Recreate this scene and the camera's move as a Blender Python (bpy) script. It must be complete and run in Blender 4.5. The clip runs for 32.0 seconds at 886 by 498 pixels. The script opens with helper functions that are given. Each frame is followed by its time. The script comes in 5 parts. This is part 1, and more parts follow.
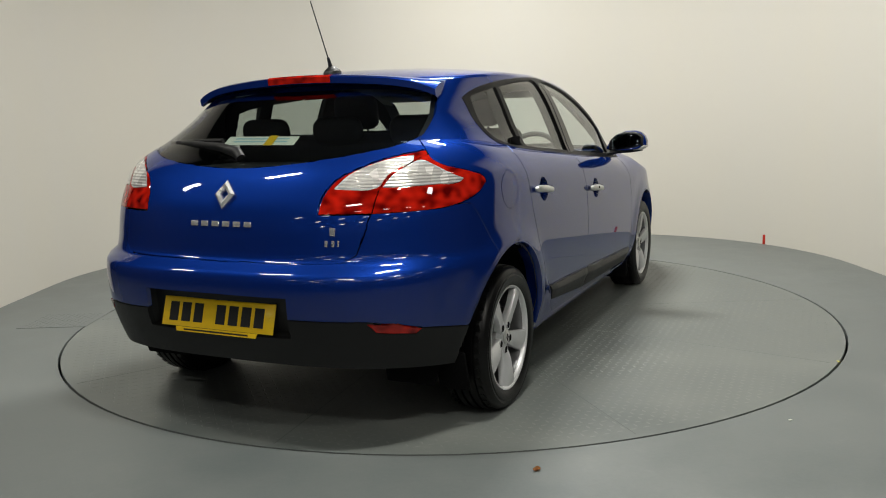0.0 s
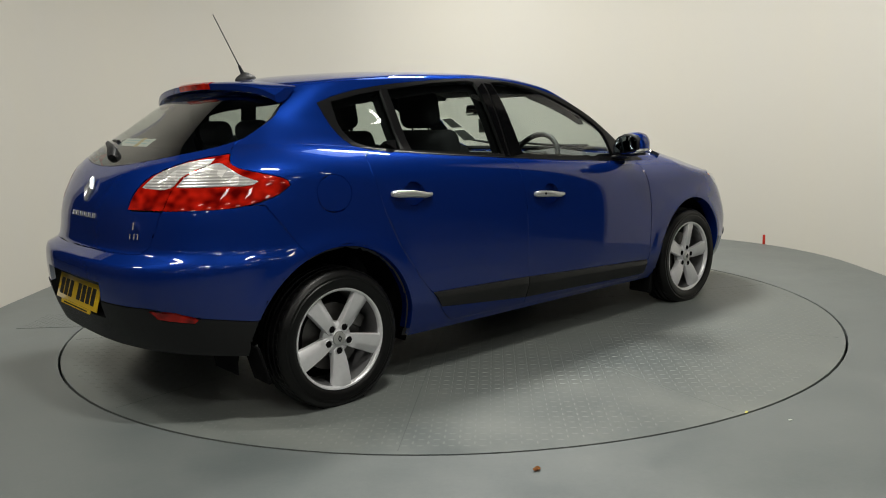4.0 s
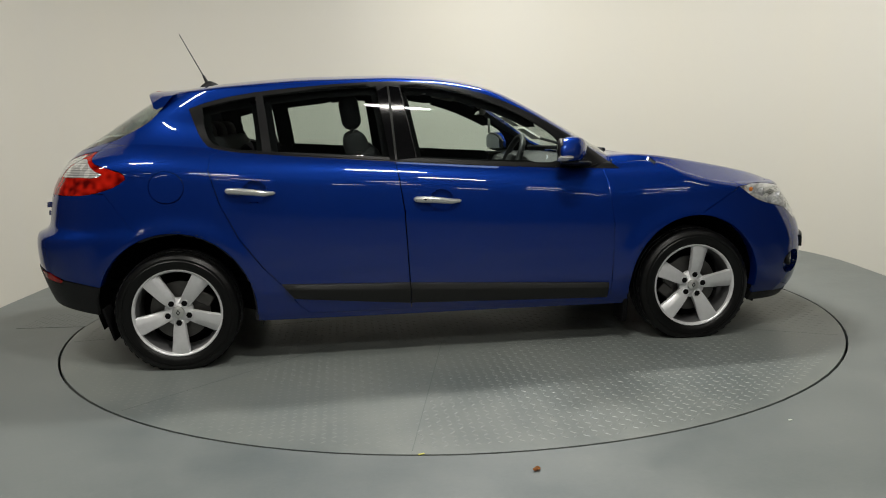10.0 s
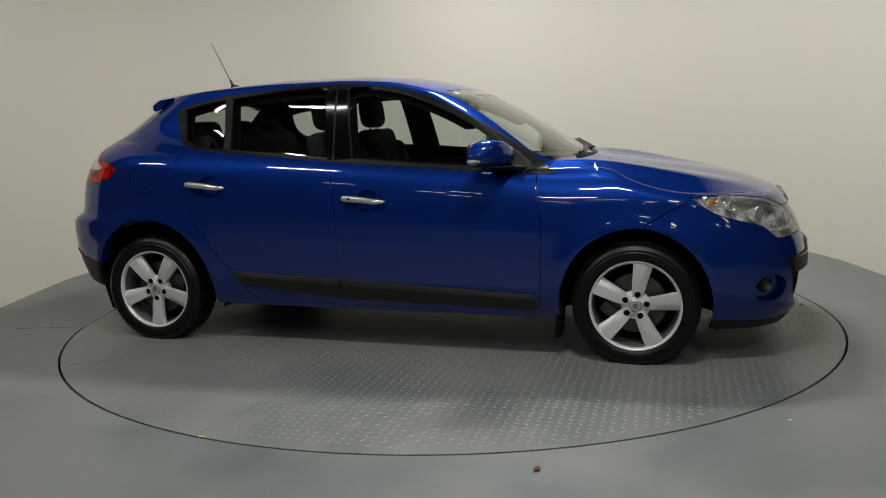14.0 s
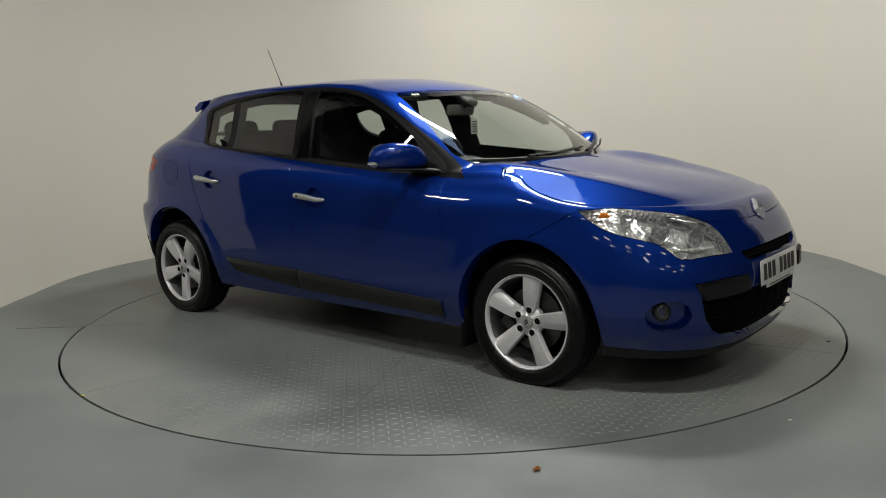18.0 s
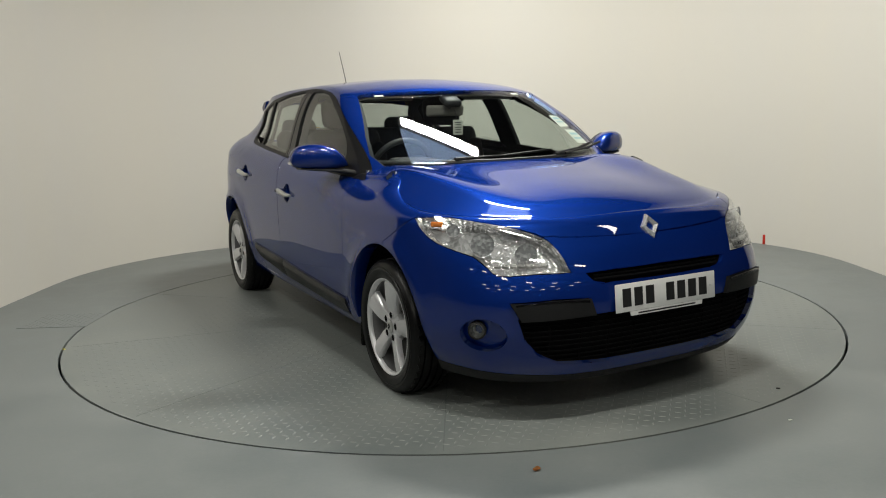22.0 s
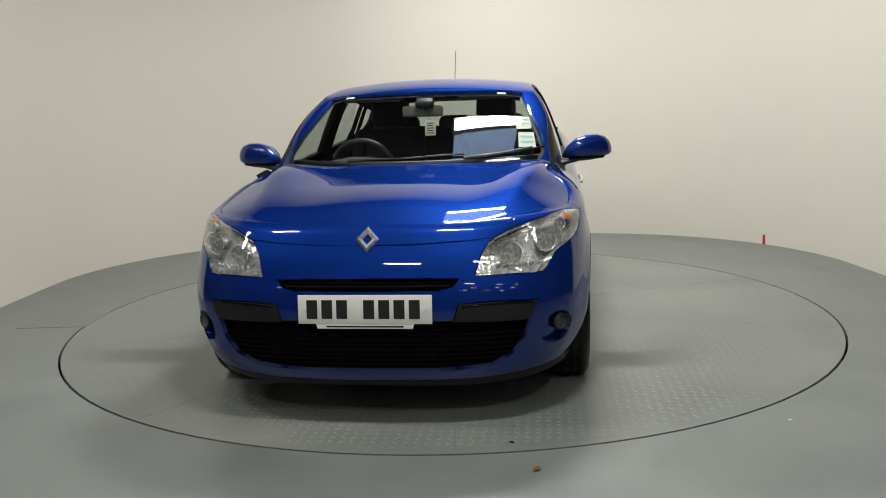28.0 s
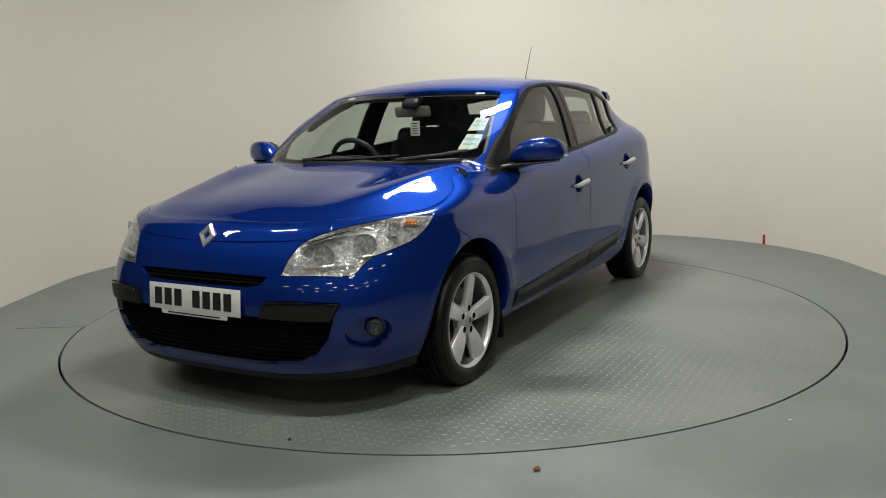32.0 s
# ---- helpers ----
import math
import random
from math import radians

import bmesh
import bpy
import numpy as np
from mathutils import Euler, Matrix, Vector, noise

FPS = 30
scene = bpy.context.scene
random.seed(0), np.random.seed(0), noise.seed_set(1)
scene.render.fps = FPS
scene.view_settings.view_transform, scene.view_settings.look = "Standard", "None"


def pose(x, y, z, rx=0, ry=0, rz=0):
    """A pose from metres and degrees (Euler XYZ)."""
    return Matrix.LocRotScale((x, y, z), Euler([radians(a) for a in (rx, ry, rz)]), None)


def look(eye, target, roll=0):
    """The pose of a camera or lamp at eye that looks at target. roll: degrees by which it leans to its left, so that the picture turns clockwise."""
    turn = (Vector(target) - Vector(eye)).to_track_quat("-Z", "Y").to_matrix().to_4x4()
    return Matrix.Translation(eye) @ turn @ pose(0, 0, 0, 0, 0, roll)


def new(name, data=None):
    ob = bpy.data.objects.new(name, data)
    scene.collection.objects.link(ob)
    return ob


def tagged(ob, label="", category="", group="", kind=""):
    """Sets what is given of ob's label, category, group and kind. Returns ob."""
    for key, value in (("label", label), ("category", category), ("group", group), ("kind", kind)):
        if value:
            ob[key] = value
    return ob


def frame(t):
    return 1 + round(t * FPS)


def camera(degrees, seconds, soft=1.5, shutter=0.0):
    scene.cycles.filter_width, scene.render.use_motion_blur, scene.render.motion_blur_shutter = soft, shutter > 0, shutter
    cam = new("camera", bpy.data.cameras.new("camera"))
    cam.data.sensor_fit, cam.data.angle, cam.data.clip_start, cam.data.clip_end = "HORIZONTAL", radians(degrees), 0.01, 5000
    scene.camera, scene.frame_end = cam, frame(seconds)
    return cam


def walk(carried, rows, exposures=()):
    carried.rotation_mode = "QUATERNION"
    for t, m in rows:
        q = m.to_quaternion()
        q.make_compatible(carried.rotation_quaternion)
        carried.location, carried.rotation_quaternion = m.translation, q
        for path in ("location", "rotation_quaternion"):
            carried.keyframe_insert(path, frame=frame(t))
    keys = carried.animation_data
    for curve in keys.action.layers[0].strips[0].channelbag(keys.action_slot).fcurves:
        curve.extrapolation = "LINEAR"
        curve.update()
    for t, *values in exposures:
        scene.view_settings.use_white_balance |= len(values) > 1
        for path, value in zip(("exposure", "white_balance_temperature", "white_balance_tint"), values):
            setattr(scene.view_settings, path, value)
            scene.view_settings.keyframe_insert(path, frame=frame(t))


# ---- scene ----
# The car's frame: x forward, y to its left, z up, its origin on the ground between the axles.
cam = camera(56.97, 32.0, soft=1.0)
EYE = (0.0, -5.009, 1.195)
walk(cam, [(t, look(EYE, (EYE[0] - .0353, EYE[1] + 4.936, EYE[2] - .797), -1.707)) for t in (0.0, 32.0)],
     exposures=[(0, .06), (2, -.08), (3, 0), (6, -.12), (7, -.15), (8, -.07), (10, .03), (12, -.25), (13, -.3), (18, -.28), (20, -.15), (23, .1), (25, .15), (28, .07), (31, .02), (32, -.1)])

# ---- light ----
world = bpy.data.worlds.new("world")
scene.world = world
world.use_nodes = True
world.node_tree.nodes["Background"].inputs[0].default_value = (.55, .58, .62, 1)
world.node_tree.nodes["Background"].inputs[1].default_value = .04
scene.view_settings.exposure = 0.0
LAMP_Z = 3.7
# x, y, length, watts of the ceiling battens
LAMPS = [(.50, .85, .95, 166), (.30, -2.75, .75, 74), (1.45, -5.1, .8, 42), (-2.5, -2.1, .8, 42), (-4.6, -1.9, .8, 28), (3.6, -2.6, .8, 6), (-1.2, -5.6, .8, 34), (4.4, -5.4, .8, 8)]
# and of those further back, which only their tubes light
FAR_LAMPS = [(x + .6 * (k % 2), y, .55, 0) for k, y in enumerate((-7.4, -9.2, -11.2)) for x in (-5.8, -3.5, -1.2, 1.1, 3.4, 5.7)]
LAMP_COLOUR = (1.0, .98, .90)


# ---- materials ----
def material(name, colour, rough=.5, metal=0.0, coat=0.0, grain=0.0, scale=40.0, bump=0.0, bump_scale=200.0, **more):
    """A principled material with grain in its colour and gloss, and a fine relief."""
    m = bpy.data.materials.new(name)
    m.use_nodes = True
    nt = m.node_tree
    b = nt.nodes["Principled BSDF"]
    b.inputs["Base Color"].default_value = (*colour, 1)
    b.inputs["Roughness"].default_value = rough
    b.inputs["Metallic"].default_value = metal
    b.inputs["Coat Weight"].default_value = coat
    b.inputs["Coat Roughness"].default_value = .02
    for key, value in more.items():
        b.inputs[key.replace("_", " ")].default_value = value
    tc = nt.nodes.new("ShaderNodeTexCoord")
    if grain:
        n1, n2 = nt.nodes.new("ShaderNodeTexNoise"), nt.nodes.new("ShaderNodeTexNoise")
        n1.inputs["Scale"].default_value, n2.inputs["Scale"].default_value = scale, scale / 14
        n1.inputs["Detail"].default_value = n2.inputs["Detail"].default_value = 5
        add = nt.nodes.new("ShaderNodeMath")
        nt.links.new(tc.outputs["Object"], n1.inputs["Vector"])
        nt.links.new(tc.outputs["Object"], n2.inputs["Vector"])
        nt.links.new(n1.outputs["Fac"], add.inputs[0])
        nt.links.new(n2.outputs["Fac"], add.inputs[1])
        for slot, low, high in (("Base Color", 1 - grain, 1 + grain), ("Roughness", 1 - grain * .6, 1 + grain * .6)):
            r = nt.nodes.new("ShaderNodeMapRange")
            r.inputs["From Min"].default_value, r.inputs["From Max"].default_value = .6, 1.4
            nt.links.new(add.outputs[0], r.inputs["Value"])
            if slot == "Roughness":
                r.inputs["To Min"].default_value, r.inputs["To Max"].default_value = rough * low, min(1, rough * high)
                nt.links.new(r.outputs[0], b.inputs[slot])
            else:
                r.inputs["To Min"].default_value, r.inputs["To Max"].default_value = low, high
                mul = nt.nodes.new("ShaderNodeVectorMath")
                mul.operation = "SCALE"
                mul.inputs[0].default_value = colour
                nt.links.new(r.outputs[0], mul.inputs["Scale"])
                nt.links.new(mul.outputs[0], b.inputs[slot])
    if bump:
        n = nt.nodes.new("ShaderNodeTexNoise")
        n.inputs["Scale"].default_value = bump_scale
        n.inputs["Detail"].default_value = 3
        bp = nt.nodes.new("ShaderNodeBump")
        bp.inputs["Strength"].default_value = bump
        bp.inputs["Distance"].default_value = .002
        nt.links.new(tc.outputs["Object"], n.inputs["Vector"])
        nt.links.new(n.outputs["Fac"], bp.inputs["Height"])
        nt.links.new(bp.outputs[0], b.inputs["Normal"])
    return m


def clear(name, tint, rough=0.0, reflect=1.0, gloss_tint=(1, 1, 1)):
    """Thin glass: light goes straight through, tinted, with a mirror film on top."""
    m = bpy.data.materials.new(name)
    m.use_nodes = True
    nt = m.node_tree
    nt.nodes.remove(nt.nodes["Principled BSDF"])
    through_, shine, mix, weight = (nt.nodes.new("ShaderNode" + k) for k in ("BsdfTransparent", "BsdfGlossy", "MixShader", "LayerWeight"))
    power, scale = nt.nodes.new("ShaderNodeMath"), nt.nodes.new("ShaderNodeMath")
    power.operation, scale.operation = "POWER", "MULTIPLY_ADD"
    power.inputs[1].default_value, scale.inputs[1].default_value, scale.inputs[2].default_value = 4.6, .9 * reflect, .06 * reflect
    through_.inputs["Color"].default_value = (*tint, 1)
    shine.inputs["Color"].default_value = (*gloss_tint, 1)
    shine.inputs["Roughness"].default_value = rough
    nt.links.new(weight.outputs["Facing"], power.inputs[0])
    nt.links.new(power.outputs[0], scale.inputs[0])
    nt.links.new(scale.outputs[0], mix.inputs[0])
    nt.links.new(through_.outputs[0], mix.inputs[1])
    nt.links.new(shine.outputs[0], mix.inputs[2])
    nt.links.new(mix.outputs[0], nt.nodes["Material Output"].inputs["Surface"])
    return m


def faceted(name, low, high, rough, metal, scale, ribs=0.0):
    """Lamp plastic: cells of two tones under a clear gloss, with ribs if asked for."""
    m = material(name, low, rough, metal, coat=1.0)
    nt = m.node_tree
    b = nt.nodes["Principled BSDF"]
    tc, cell, mix, bump = (nt.nodes.new("ShaderNode" + k) for k in ("TexCoord", "TexVoronoi", "Mix", "Bump"))
    mix.data_type = "RGBA"
    mix.inputs["A"].default_value, mix.inputs["B"].default_value = (*low, 1), (*high, 1)
    cell.inputs["Scale"].default_value = scale
    nt.links.new(tc.outputs["Object"], cell.inputs["Vector"])
    sep, ramp = nt.nodes.new("ShaderNodeSeparateColor"), nt.nodes.new("ShaderNodeMapRange")
    ramp.inputs["From Min"].default_value, ramp.inputs["From Max"].default_value = .35, 1.0
    nt.links.new(cell.outputs["Color"], sep.inputs[0])
    nt.links.new(sep.outputs[0], ramp.inputs[0])
    nt.links.new(ramp.outputs[0], mix.inputs["Factor"])
    nt.links.new(mix.outputs["Result"], b.inputs["Base Color"])
    bump.inputs["Strength"].default_value, bump.inputs["Distance"].default_value = .6, .003
    height = cell.outputs["Distance"]
    if ribs:
        wave = nt.nodes.new("ShaderNodeTexWave")
        wave.bands_direction = "Z"
        wave.inputs["Scale"].default_value = ribs
        nt.links.new(tc.outputs["Object"], wave.inputs["Vector"])
        height = wave.outputs["Fac"]
    nt.links.new(height, bump.inputs["Height"])
    nt.links.new(bump.outputs[0], b.inputs["Normal"])
    return m


def flake_paint(name, colour, flake):
    """Metallic car paint: pigment and rough blue flakes under a sharp clear lacquer."""
    m = bpy.data.materials.new(name)
    m.use_nodes = True
    nt = m.node_tree
    nt.nodes.remove(nt.nodes["Principled BSDF"])
    pigment, flakes, lacquer, under, over, fresnel = (nt.nodes.new("ShaderNode" + k) for k in
                                                       ("BsdfDiffuse", "BsdfGlossy", "BsdfGlossy", "MixShader", "MixShader", "Fresnel"))
    tc, noise, ramp, tone = (nt.nodes.new("ShaderNode" + k) for k in ("TexCoord", "TexNoise", "MapRange", "VectorMath"))
    noise.inputs["Scale"].default_value, noise.inputs["Detail"].default_value = 1400, 1
    ramp.inputs["From Min"].default_value, ramp.inputs["From Max"].default_value = .3, .7
    ramp.inputs["To Min"].default_value, ramp.inputs["To Max"].default_value = .8, 1.2
    tone.operation = "SCALE"
    tone.inputs[0].default_value = flake
    nt.links.new(tc.outputs["Object"], noise.inputs["Vector"])
    nt.links.new(noise.outputs["Fac"], ramp.inputs[0])
    nt.links.new(ramp.outputs[0], tone.inputs["Scale"])
    nt.links.new(tone.outputs[0], flakes.inputs["Color"])
    pigment.inputs["Color"].default_value = (*colour, 1)
    flakes.inputs["Roughness"].default_value = .46
    lacquer.inputs["Roughness"].default_value = .02
    lacquer.inputs["Color"].default_value = (1, 1, 1, 1)
    under.inputs[0].default_value = .42
    fresnel.inputs["IOR"].default_value = 1.56
    nt.links.new(pigment.outputs[0], under.inputs[1])
    nt.links.new(flakes.outputs[0], under.inputs[2])
    nt.links.new(fresnel.outputs[0], over.inputs[0])
    nt.links.new(under.outputs[0], over.inputs[1])
    nt.links.new(lacquer.outputs[0], over.inputs[2])
    nt.links.new(over.outputs[0], nt.nodes["Material Output"].inputs["Surface"])
    return m


def lens_plastic(name, low, high):
    """Clear-coated lamp plastic with soft upright streaks, as of a reflector seen through it."""
    m = material(name, low, .3, 0.0, coat=.9, Specular_IOR_Level=0.0)
    nt = m.node_tree
    tc, scale, noise, mix, ramp = (nt.nodes.new("ShaderNode" + k) for k in ("TexCoord", "Mapping", "TexNoise", "Mix", "MapRange"))
    mix.data_type = "RGBA"
    mix.inputs["A"].default_value, mix.inputs["B"].default_value = (*low, 1), (*high, 1)
    scale.inputs["Scale"].default_value = (5, 5, 7)
    noise.inputs["Detail"].default_value = 0
    ramp.inputs["From Min"].default_value, ramp.inputs["From Max"].default_value = .2, .8
    nt.links.new(tc.outputs["Object"], scale.inputs["Vector"])
    nt.links.new(scale.outputs[0], noise.inputs["Vector"])
    nt.links.new(noise.outputs["Fac"], ramp.inputs[0])
    nt.links.new(ramp.outputs[0], mix.inputs["Factor"])
    nt.links.new(mix.outputs["Result"], nt.nodes["Principled BSDF"].inputs["Base Color"])
    return m


def worn(name, low, high, rough, stretch, detail, fine, bump=.04, spec=.5):
    """A painted surface: broad patches between two tones, fine specks, thin lighter scuffs, a faint relief."""
    m = material(name, low, rough, Specular_IOR_Level=spec)
    nt = m.node_tree
    b = nt.nodes["Principled BSDF"]
    tc, scale = nt.nodes.new("ShaderNodeTexCoord"), nt.nodes.new("ShaderNodeMapping")
    scale.inputs["Scale"].default_value = stretch
    nt.links.new(tc.outputs["Object"], scale.inputs["Vector"])

    def noise(size, octaves, vector, lo, hi):
        n, r = nt.nodes.new("ShaderNodeTexNoise"), nt.nodes.new("ShaderNodeMapRange")
        n.inputs["Scale"].default_value, n.inputs["Detail"].default_value, n.inputs["Roughness"].default_value = size, octaves, detail
        r.inputs["From Min"].default_value, r.inputs["From Max"].default_value = lo, hi
        nt.links.new(vector, n.inputs["Vector"])
        nt.links.new(n.outputs["Fac"], r.inputs[0])
        return n, r.outputs[0]
    _, broad = noise(1.0, 7, scale.outputs[0], .35, .68)
    small, speck = noise(55, 4, tc.outputs["Object"], .3, .7)
    _, scuff = noise(6.5, 9, scale.outputs[0], .60, .72)
    blend = nt.nodes.new("ShaderNodeMath")
    blend.operation = "MULTIPLY_ADD"
    blend.inputs[1].default_value = fine * .5
    nt.links.new(speck, blend.inputs[0])
    nt.links.new(broad, blend.inputs[2])
    more = nt.nodes.new("ShaderNodeMath")
    more.operation = "MULTIPLY_ADD"
    more.inputs[1].default_value = fine * .7
    nt.links.new(scuff, more.inputs[0])
    nt.links.new(blend.outputs[0], more.inputs[2])
    mix = nt.nodes.new("ShaderNodeMix")
    mix.data_type = "RGBA"
    mix.clamp_factor = False
    mix.inputs["A"].default_value, mix.inputs["B"].default_value = (*low, 1), (*high, 1)
    nt.links.new(more.outputs[0], mix.inputs["Factor"])
    nt.links.new(mix.outputs["Result"], b.inputs["Base Color"])
    gloss = nt.nodes.new("ShaderNodeMapRange")
    gloss.inputs["To Min"].default_value, gloss.inputs["To Max"].default_value = rough * .85, min(1, rough * 1.3)
    nt.links.new(more.outputs[0], gloss.inputs[0])
    nt.links.new(gloss.outputs[0], b.inputs["Roughness"])
    bp = nt.nodes.new("ShaderNodeBump")
    bp.inputs["Strength"].default_value, bp.inputs["Distance"].default_value = bump, .002
    nt.links.new(small.outputs["Fac"], bp.inputs["Height"])
    nt.links.new(bp.outputs[0], b.inputs["Normal"])
    return m


def glowing(name, colour, strength):
    m = material(name, colour, .4)
    b = m.node_tree.nodes["Principled BSDF"]
    b.inputs["Emission Color"].default_value = (*colour, 1)
    b.inputs["Emission Strength"].default_value = strength
    return m


PAINT = flake_paint("blue_metallic_paint", (.0020, .0165, .140), (.006, .036, .255))
SURROUND = material("dark_grey_surround", (.006, .006, .0065), .4, grain=.15, scale=60, bump=.1, bump_scale=900, Specular_IOR_Level=.14)
LAMP_LINER = faceted("bright_lamp_housing", (.62, .62, .62), (.95, .95, .95), .14, .5, 70)
LAMP_BOWL = faceted("faceted_lamp_bowl", (.50, .50, .51), (.95, .95, .95), .14, .55, 90)
BLACK = material("black_plastic", (.008, .008, .0085), .5, grain=.2, scale=60, bump=.25, bump_scale=900, Specular_IOR_Level=.35)
GLOSS_BLACK = material("gloss_black", (.003, .003, .0035), .10, Specular_IOR_Level=.2)
RUBBER = material("rubber", (.0022, .0022, .0022), .38, grain=.25, scale=30, bump=.12, bump_scale=400, Specular_IOR_Level=.3)
RIM_LIP = material("bright_rim_lip", (.74, .74, .75), .38, .45)
MOULDING = material("dark_grey_moulding", (.013, .013, .0125), .45, grain=.15, scale=60, bump=.15, bump_scale=900, Specular_IOR_Level=.4)
ALLOY = material("silver_alloy", (.66, .66, .67), .32, .3, grain=.06, scale=60, coat=.4)
# ALLOY darkened: the shade inside the rim is put into the colour
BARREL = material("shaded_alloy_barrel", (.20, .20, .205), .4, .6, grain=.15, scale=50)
CHROME = material("chrome", (.75, .75, .76), .08, 1.0)
# door mirror glass toned down: a dark reflection is put into its colour
MIRROR = material("darkened_mirror_glass", (.22, .24, .28), .02, 1.0)
BADGE = material("bright_chrome_badge", (.80, .80, .81), .22, .75, coat=.3)
SATIN = material("satin_silver", (.62, .62, .60), .28, .7, grain=.05)
STEEL = material("brake_steel", (.12, .115, .11), .45, .9, grain=.25, scale=30)
DARK = material("dark_underbody", (.004, .004, .0045), .85, Specular_IOR_Level=.1)
CLOTH = material("charcoal_cloth", (.014, .014, .016), .9, grain=.3, scale=120, bump=.3, bump_scale=700)
TRIM = material("grey_interior_plastic", (.021, .022, .024), .55, grain=.2, scale=80, bump=.2, bump_scale=800)
LINER = material("pale_headlining", (.22, .21, .19), .9, grain=.1)
GLASS = clear("window_glass", (.75, .81, .78))
SCREEN = clear("windscreen_glass", (.84, .88, .86))
TINTED = clear("tailgate_glass", (.60, .65, .63))
LENS = clear("lamp_lens", (.93, .94, .94))
RED = lens_plastic("red_lamp_plastic", (.09, .0006, .0006), (.55, .013, .005))
CLEAR_LAMP = faceted("clear_ribbed_lamp", (.48, .47, .45), (.80, .78, .75), .15, .25, 30, ribs=28)
AMBER = material("amber_bulb", (.75, .22, .04), .2, coat=.5)
YELLOW = material("yellow_plate", (.78, .50, .012), .3, grain=.05, coat=1.0)
WHITE = material("white_plate", (.74, .74, .72), .3, grain=.05, coat=.6)
INK = material("black_ink", (.01, .01, .01), .5)
PAPER = material("white_paper", (.72, .74, .66), .7, grain=.05)
PALE_BLUE = material("pale_blue_print", (.30, .52, .58), .6)
WALL = worn("off_white_wall", (.60, .58, .53), (.615, .59, .53), .75, (1.6, 1.6, .10), .4, .35)
HALL = material("dim_hall_wall", (.07, .073, .08), .8, grain=.2, scale=2)
SEAM = material("dark_seam", (.12, .135, .132), .5)
PANEL = material("grey_ceiling_sheet", (.065, .067, .072), .6, grain=.2, scale=3)
FLOOR = worn("grey_floor_paint", (.120, .138, .139), (.174, .189, .185), .36, (1.7, 1.9, 1), .62, .6, bump=.12, spec=.4)
PLATE_PAINT = worn("grey_turntable_paint", (.113, .130, .129), (.193, .206, .193), .36, (1.5, 1.5, 1), .62, .55, bump=.12, spec=.4)
# lighter than the deck's worn paint: the lugs' glints are painted in
LUG_PAINT = worn("worn_glint_lug_paint", (.165, .180, .177), (.25, .26, .243), .46, (1.5, 1.5, 1), .62, .55, bump=.05, spec=.4)
GAP = material("dark_gap", (.008, .008, .008), .8)
LEAF = material("dry_leaf", (.32, .12, .02), .7, grain=.3, scale=90)
SPECK = material("yellow_scrap", (.6, .55, .1), .6)
RED_PAINT = material("red_paint", (.5, .03, .015), .5, grain=.1)
TUBE = glowing("fluorescent_tube", (1.0, .97, .90), 9.0)
FAR_TUBE = glowing("far_fluorescent_tube", (1.0, .97, .90), 16.0)
SKYLIGHT = glowing("light_panel", (.50, .68, 1.0), 2.8)


# ---- building helpers ----
def mesh(name, verts, faces, mat, smooth=True, normals=None):
    me = bpy.data.meshes.new(name)
    me.from_pydata([tuple(map(float, v)) for v in verts], [], [tuple(map(int, f)) for f in faces])
    me.materials.append(mat)
    me.polygons.foreach_set("use_smooth", [smooth] * len(me.polygons))
    if normals is not None:
        me.normals_split_custom_set_from_vertices([tuple(map(float, n)) for n in normals])
    return me


def part(name, shape, mat=None, parent=None, label="", smooth=True):
    """Links a bmesh or mesh as one object, under its thing."""
    if isinstance(shape, bmesh.types.BMesh):
        me = bpy.data.meshes.new(name)
        bmesh.ops.recalc_face_normals(shape, faces=shape.faces)
        shape.to_mesh(me)
        shape.free()
        me.materials.append(mat)
        me.polygons.foreach_set("use_smooth", [smooth] * len(me.polygons))
        if smooth:
            me.set_sharp_from_angle(angle=radians(38))
    else:
        me = shape
    ob = new(name, me)
    ob.parent = parent
    if label:
        ob["label"] = label
    return ob


def block(size, centre=(0, 0, 0), r=.01, rot=(0, 0, 0), seg=2, bm=None):
    """A box with rounded edges."""
    bm = bm or bmesh.new()
    v = bmesh.ops.create_cube(bm, size=1)["verts"]
    for p in v:
        p.co = Vector(p.co[i] * size[i] for i in range(3))
    if r > 0:
        es = list({e for p in v for e in p.link_edges})
        out = bmesh.ops.bevel(bm, geom=es, offset=min(r, min(size) * .49), segments=seg, affect="EDGES", profile=.5)
        v = list({p for f in out["faces"] for p in f.verts} | {p for p in v if p.is_valid})
    m = Matrix.Translation(centre) @ Euler([radians(a) for a in rot]).to_matrix().to_4x4()
    for p in v:
        p.co = m @ p.co
    return bm


def lathe(profile, n=48, bm=None, centre=(0, 0, 0), closed=False):
    """Spins (radius, y) pairs round the y axis."""
    bm = bm or bmesh.new()
    rings = [[bm.verts.new((centre[0] + r * math.cos(2 * math.pi * i / n), centre[1] + h, centre[2] + r * math.sin(2 * math.pi * i / n)))
              for i in range(n)] for r, h in profile]
    pairs = list(zip(rings, rings[1:])) + ([(rings[-1], rings[0])] if closed else [])
    for a, b in pairs:
        for i in range(n):
            bm.faces.new((a[i], a[(i + 1) % n], b[(i + 1) % n], b[i]))
    if not closed:
        for ring in (rings[0], rings[-1]):
            bm.faces.new(ring)
    return bm


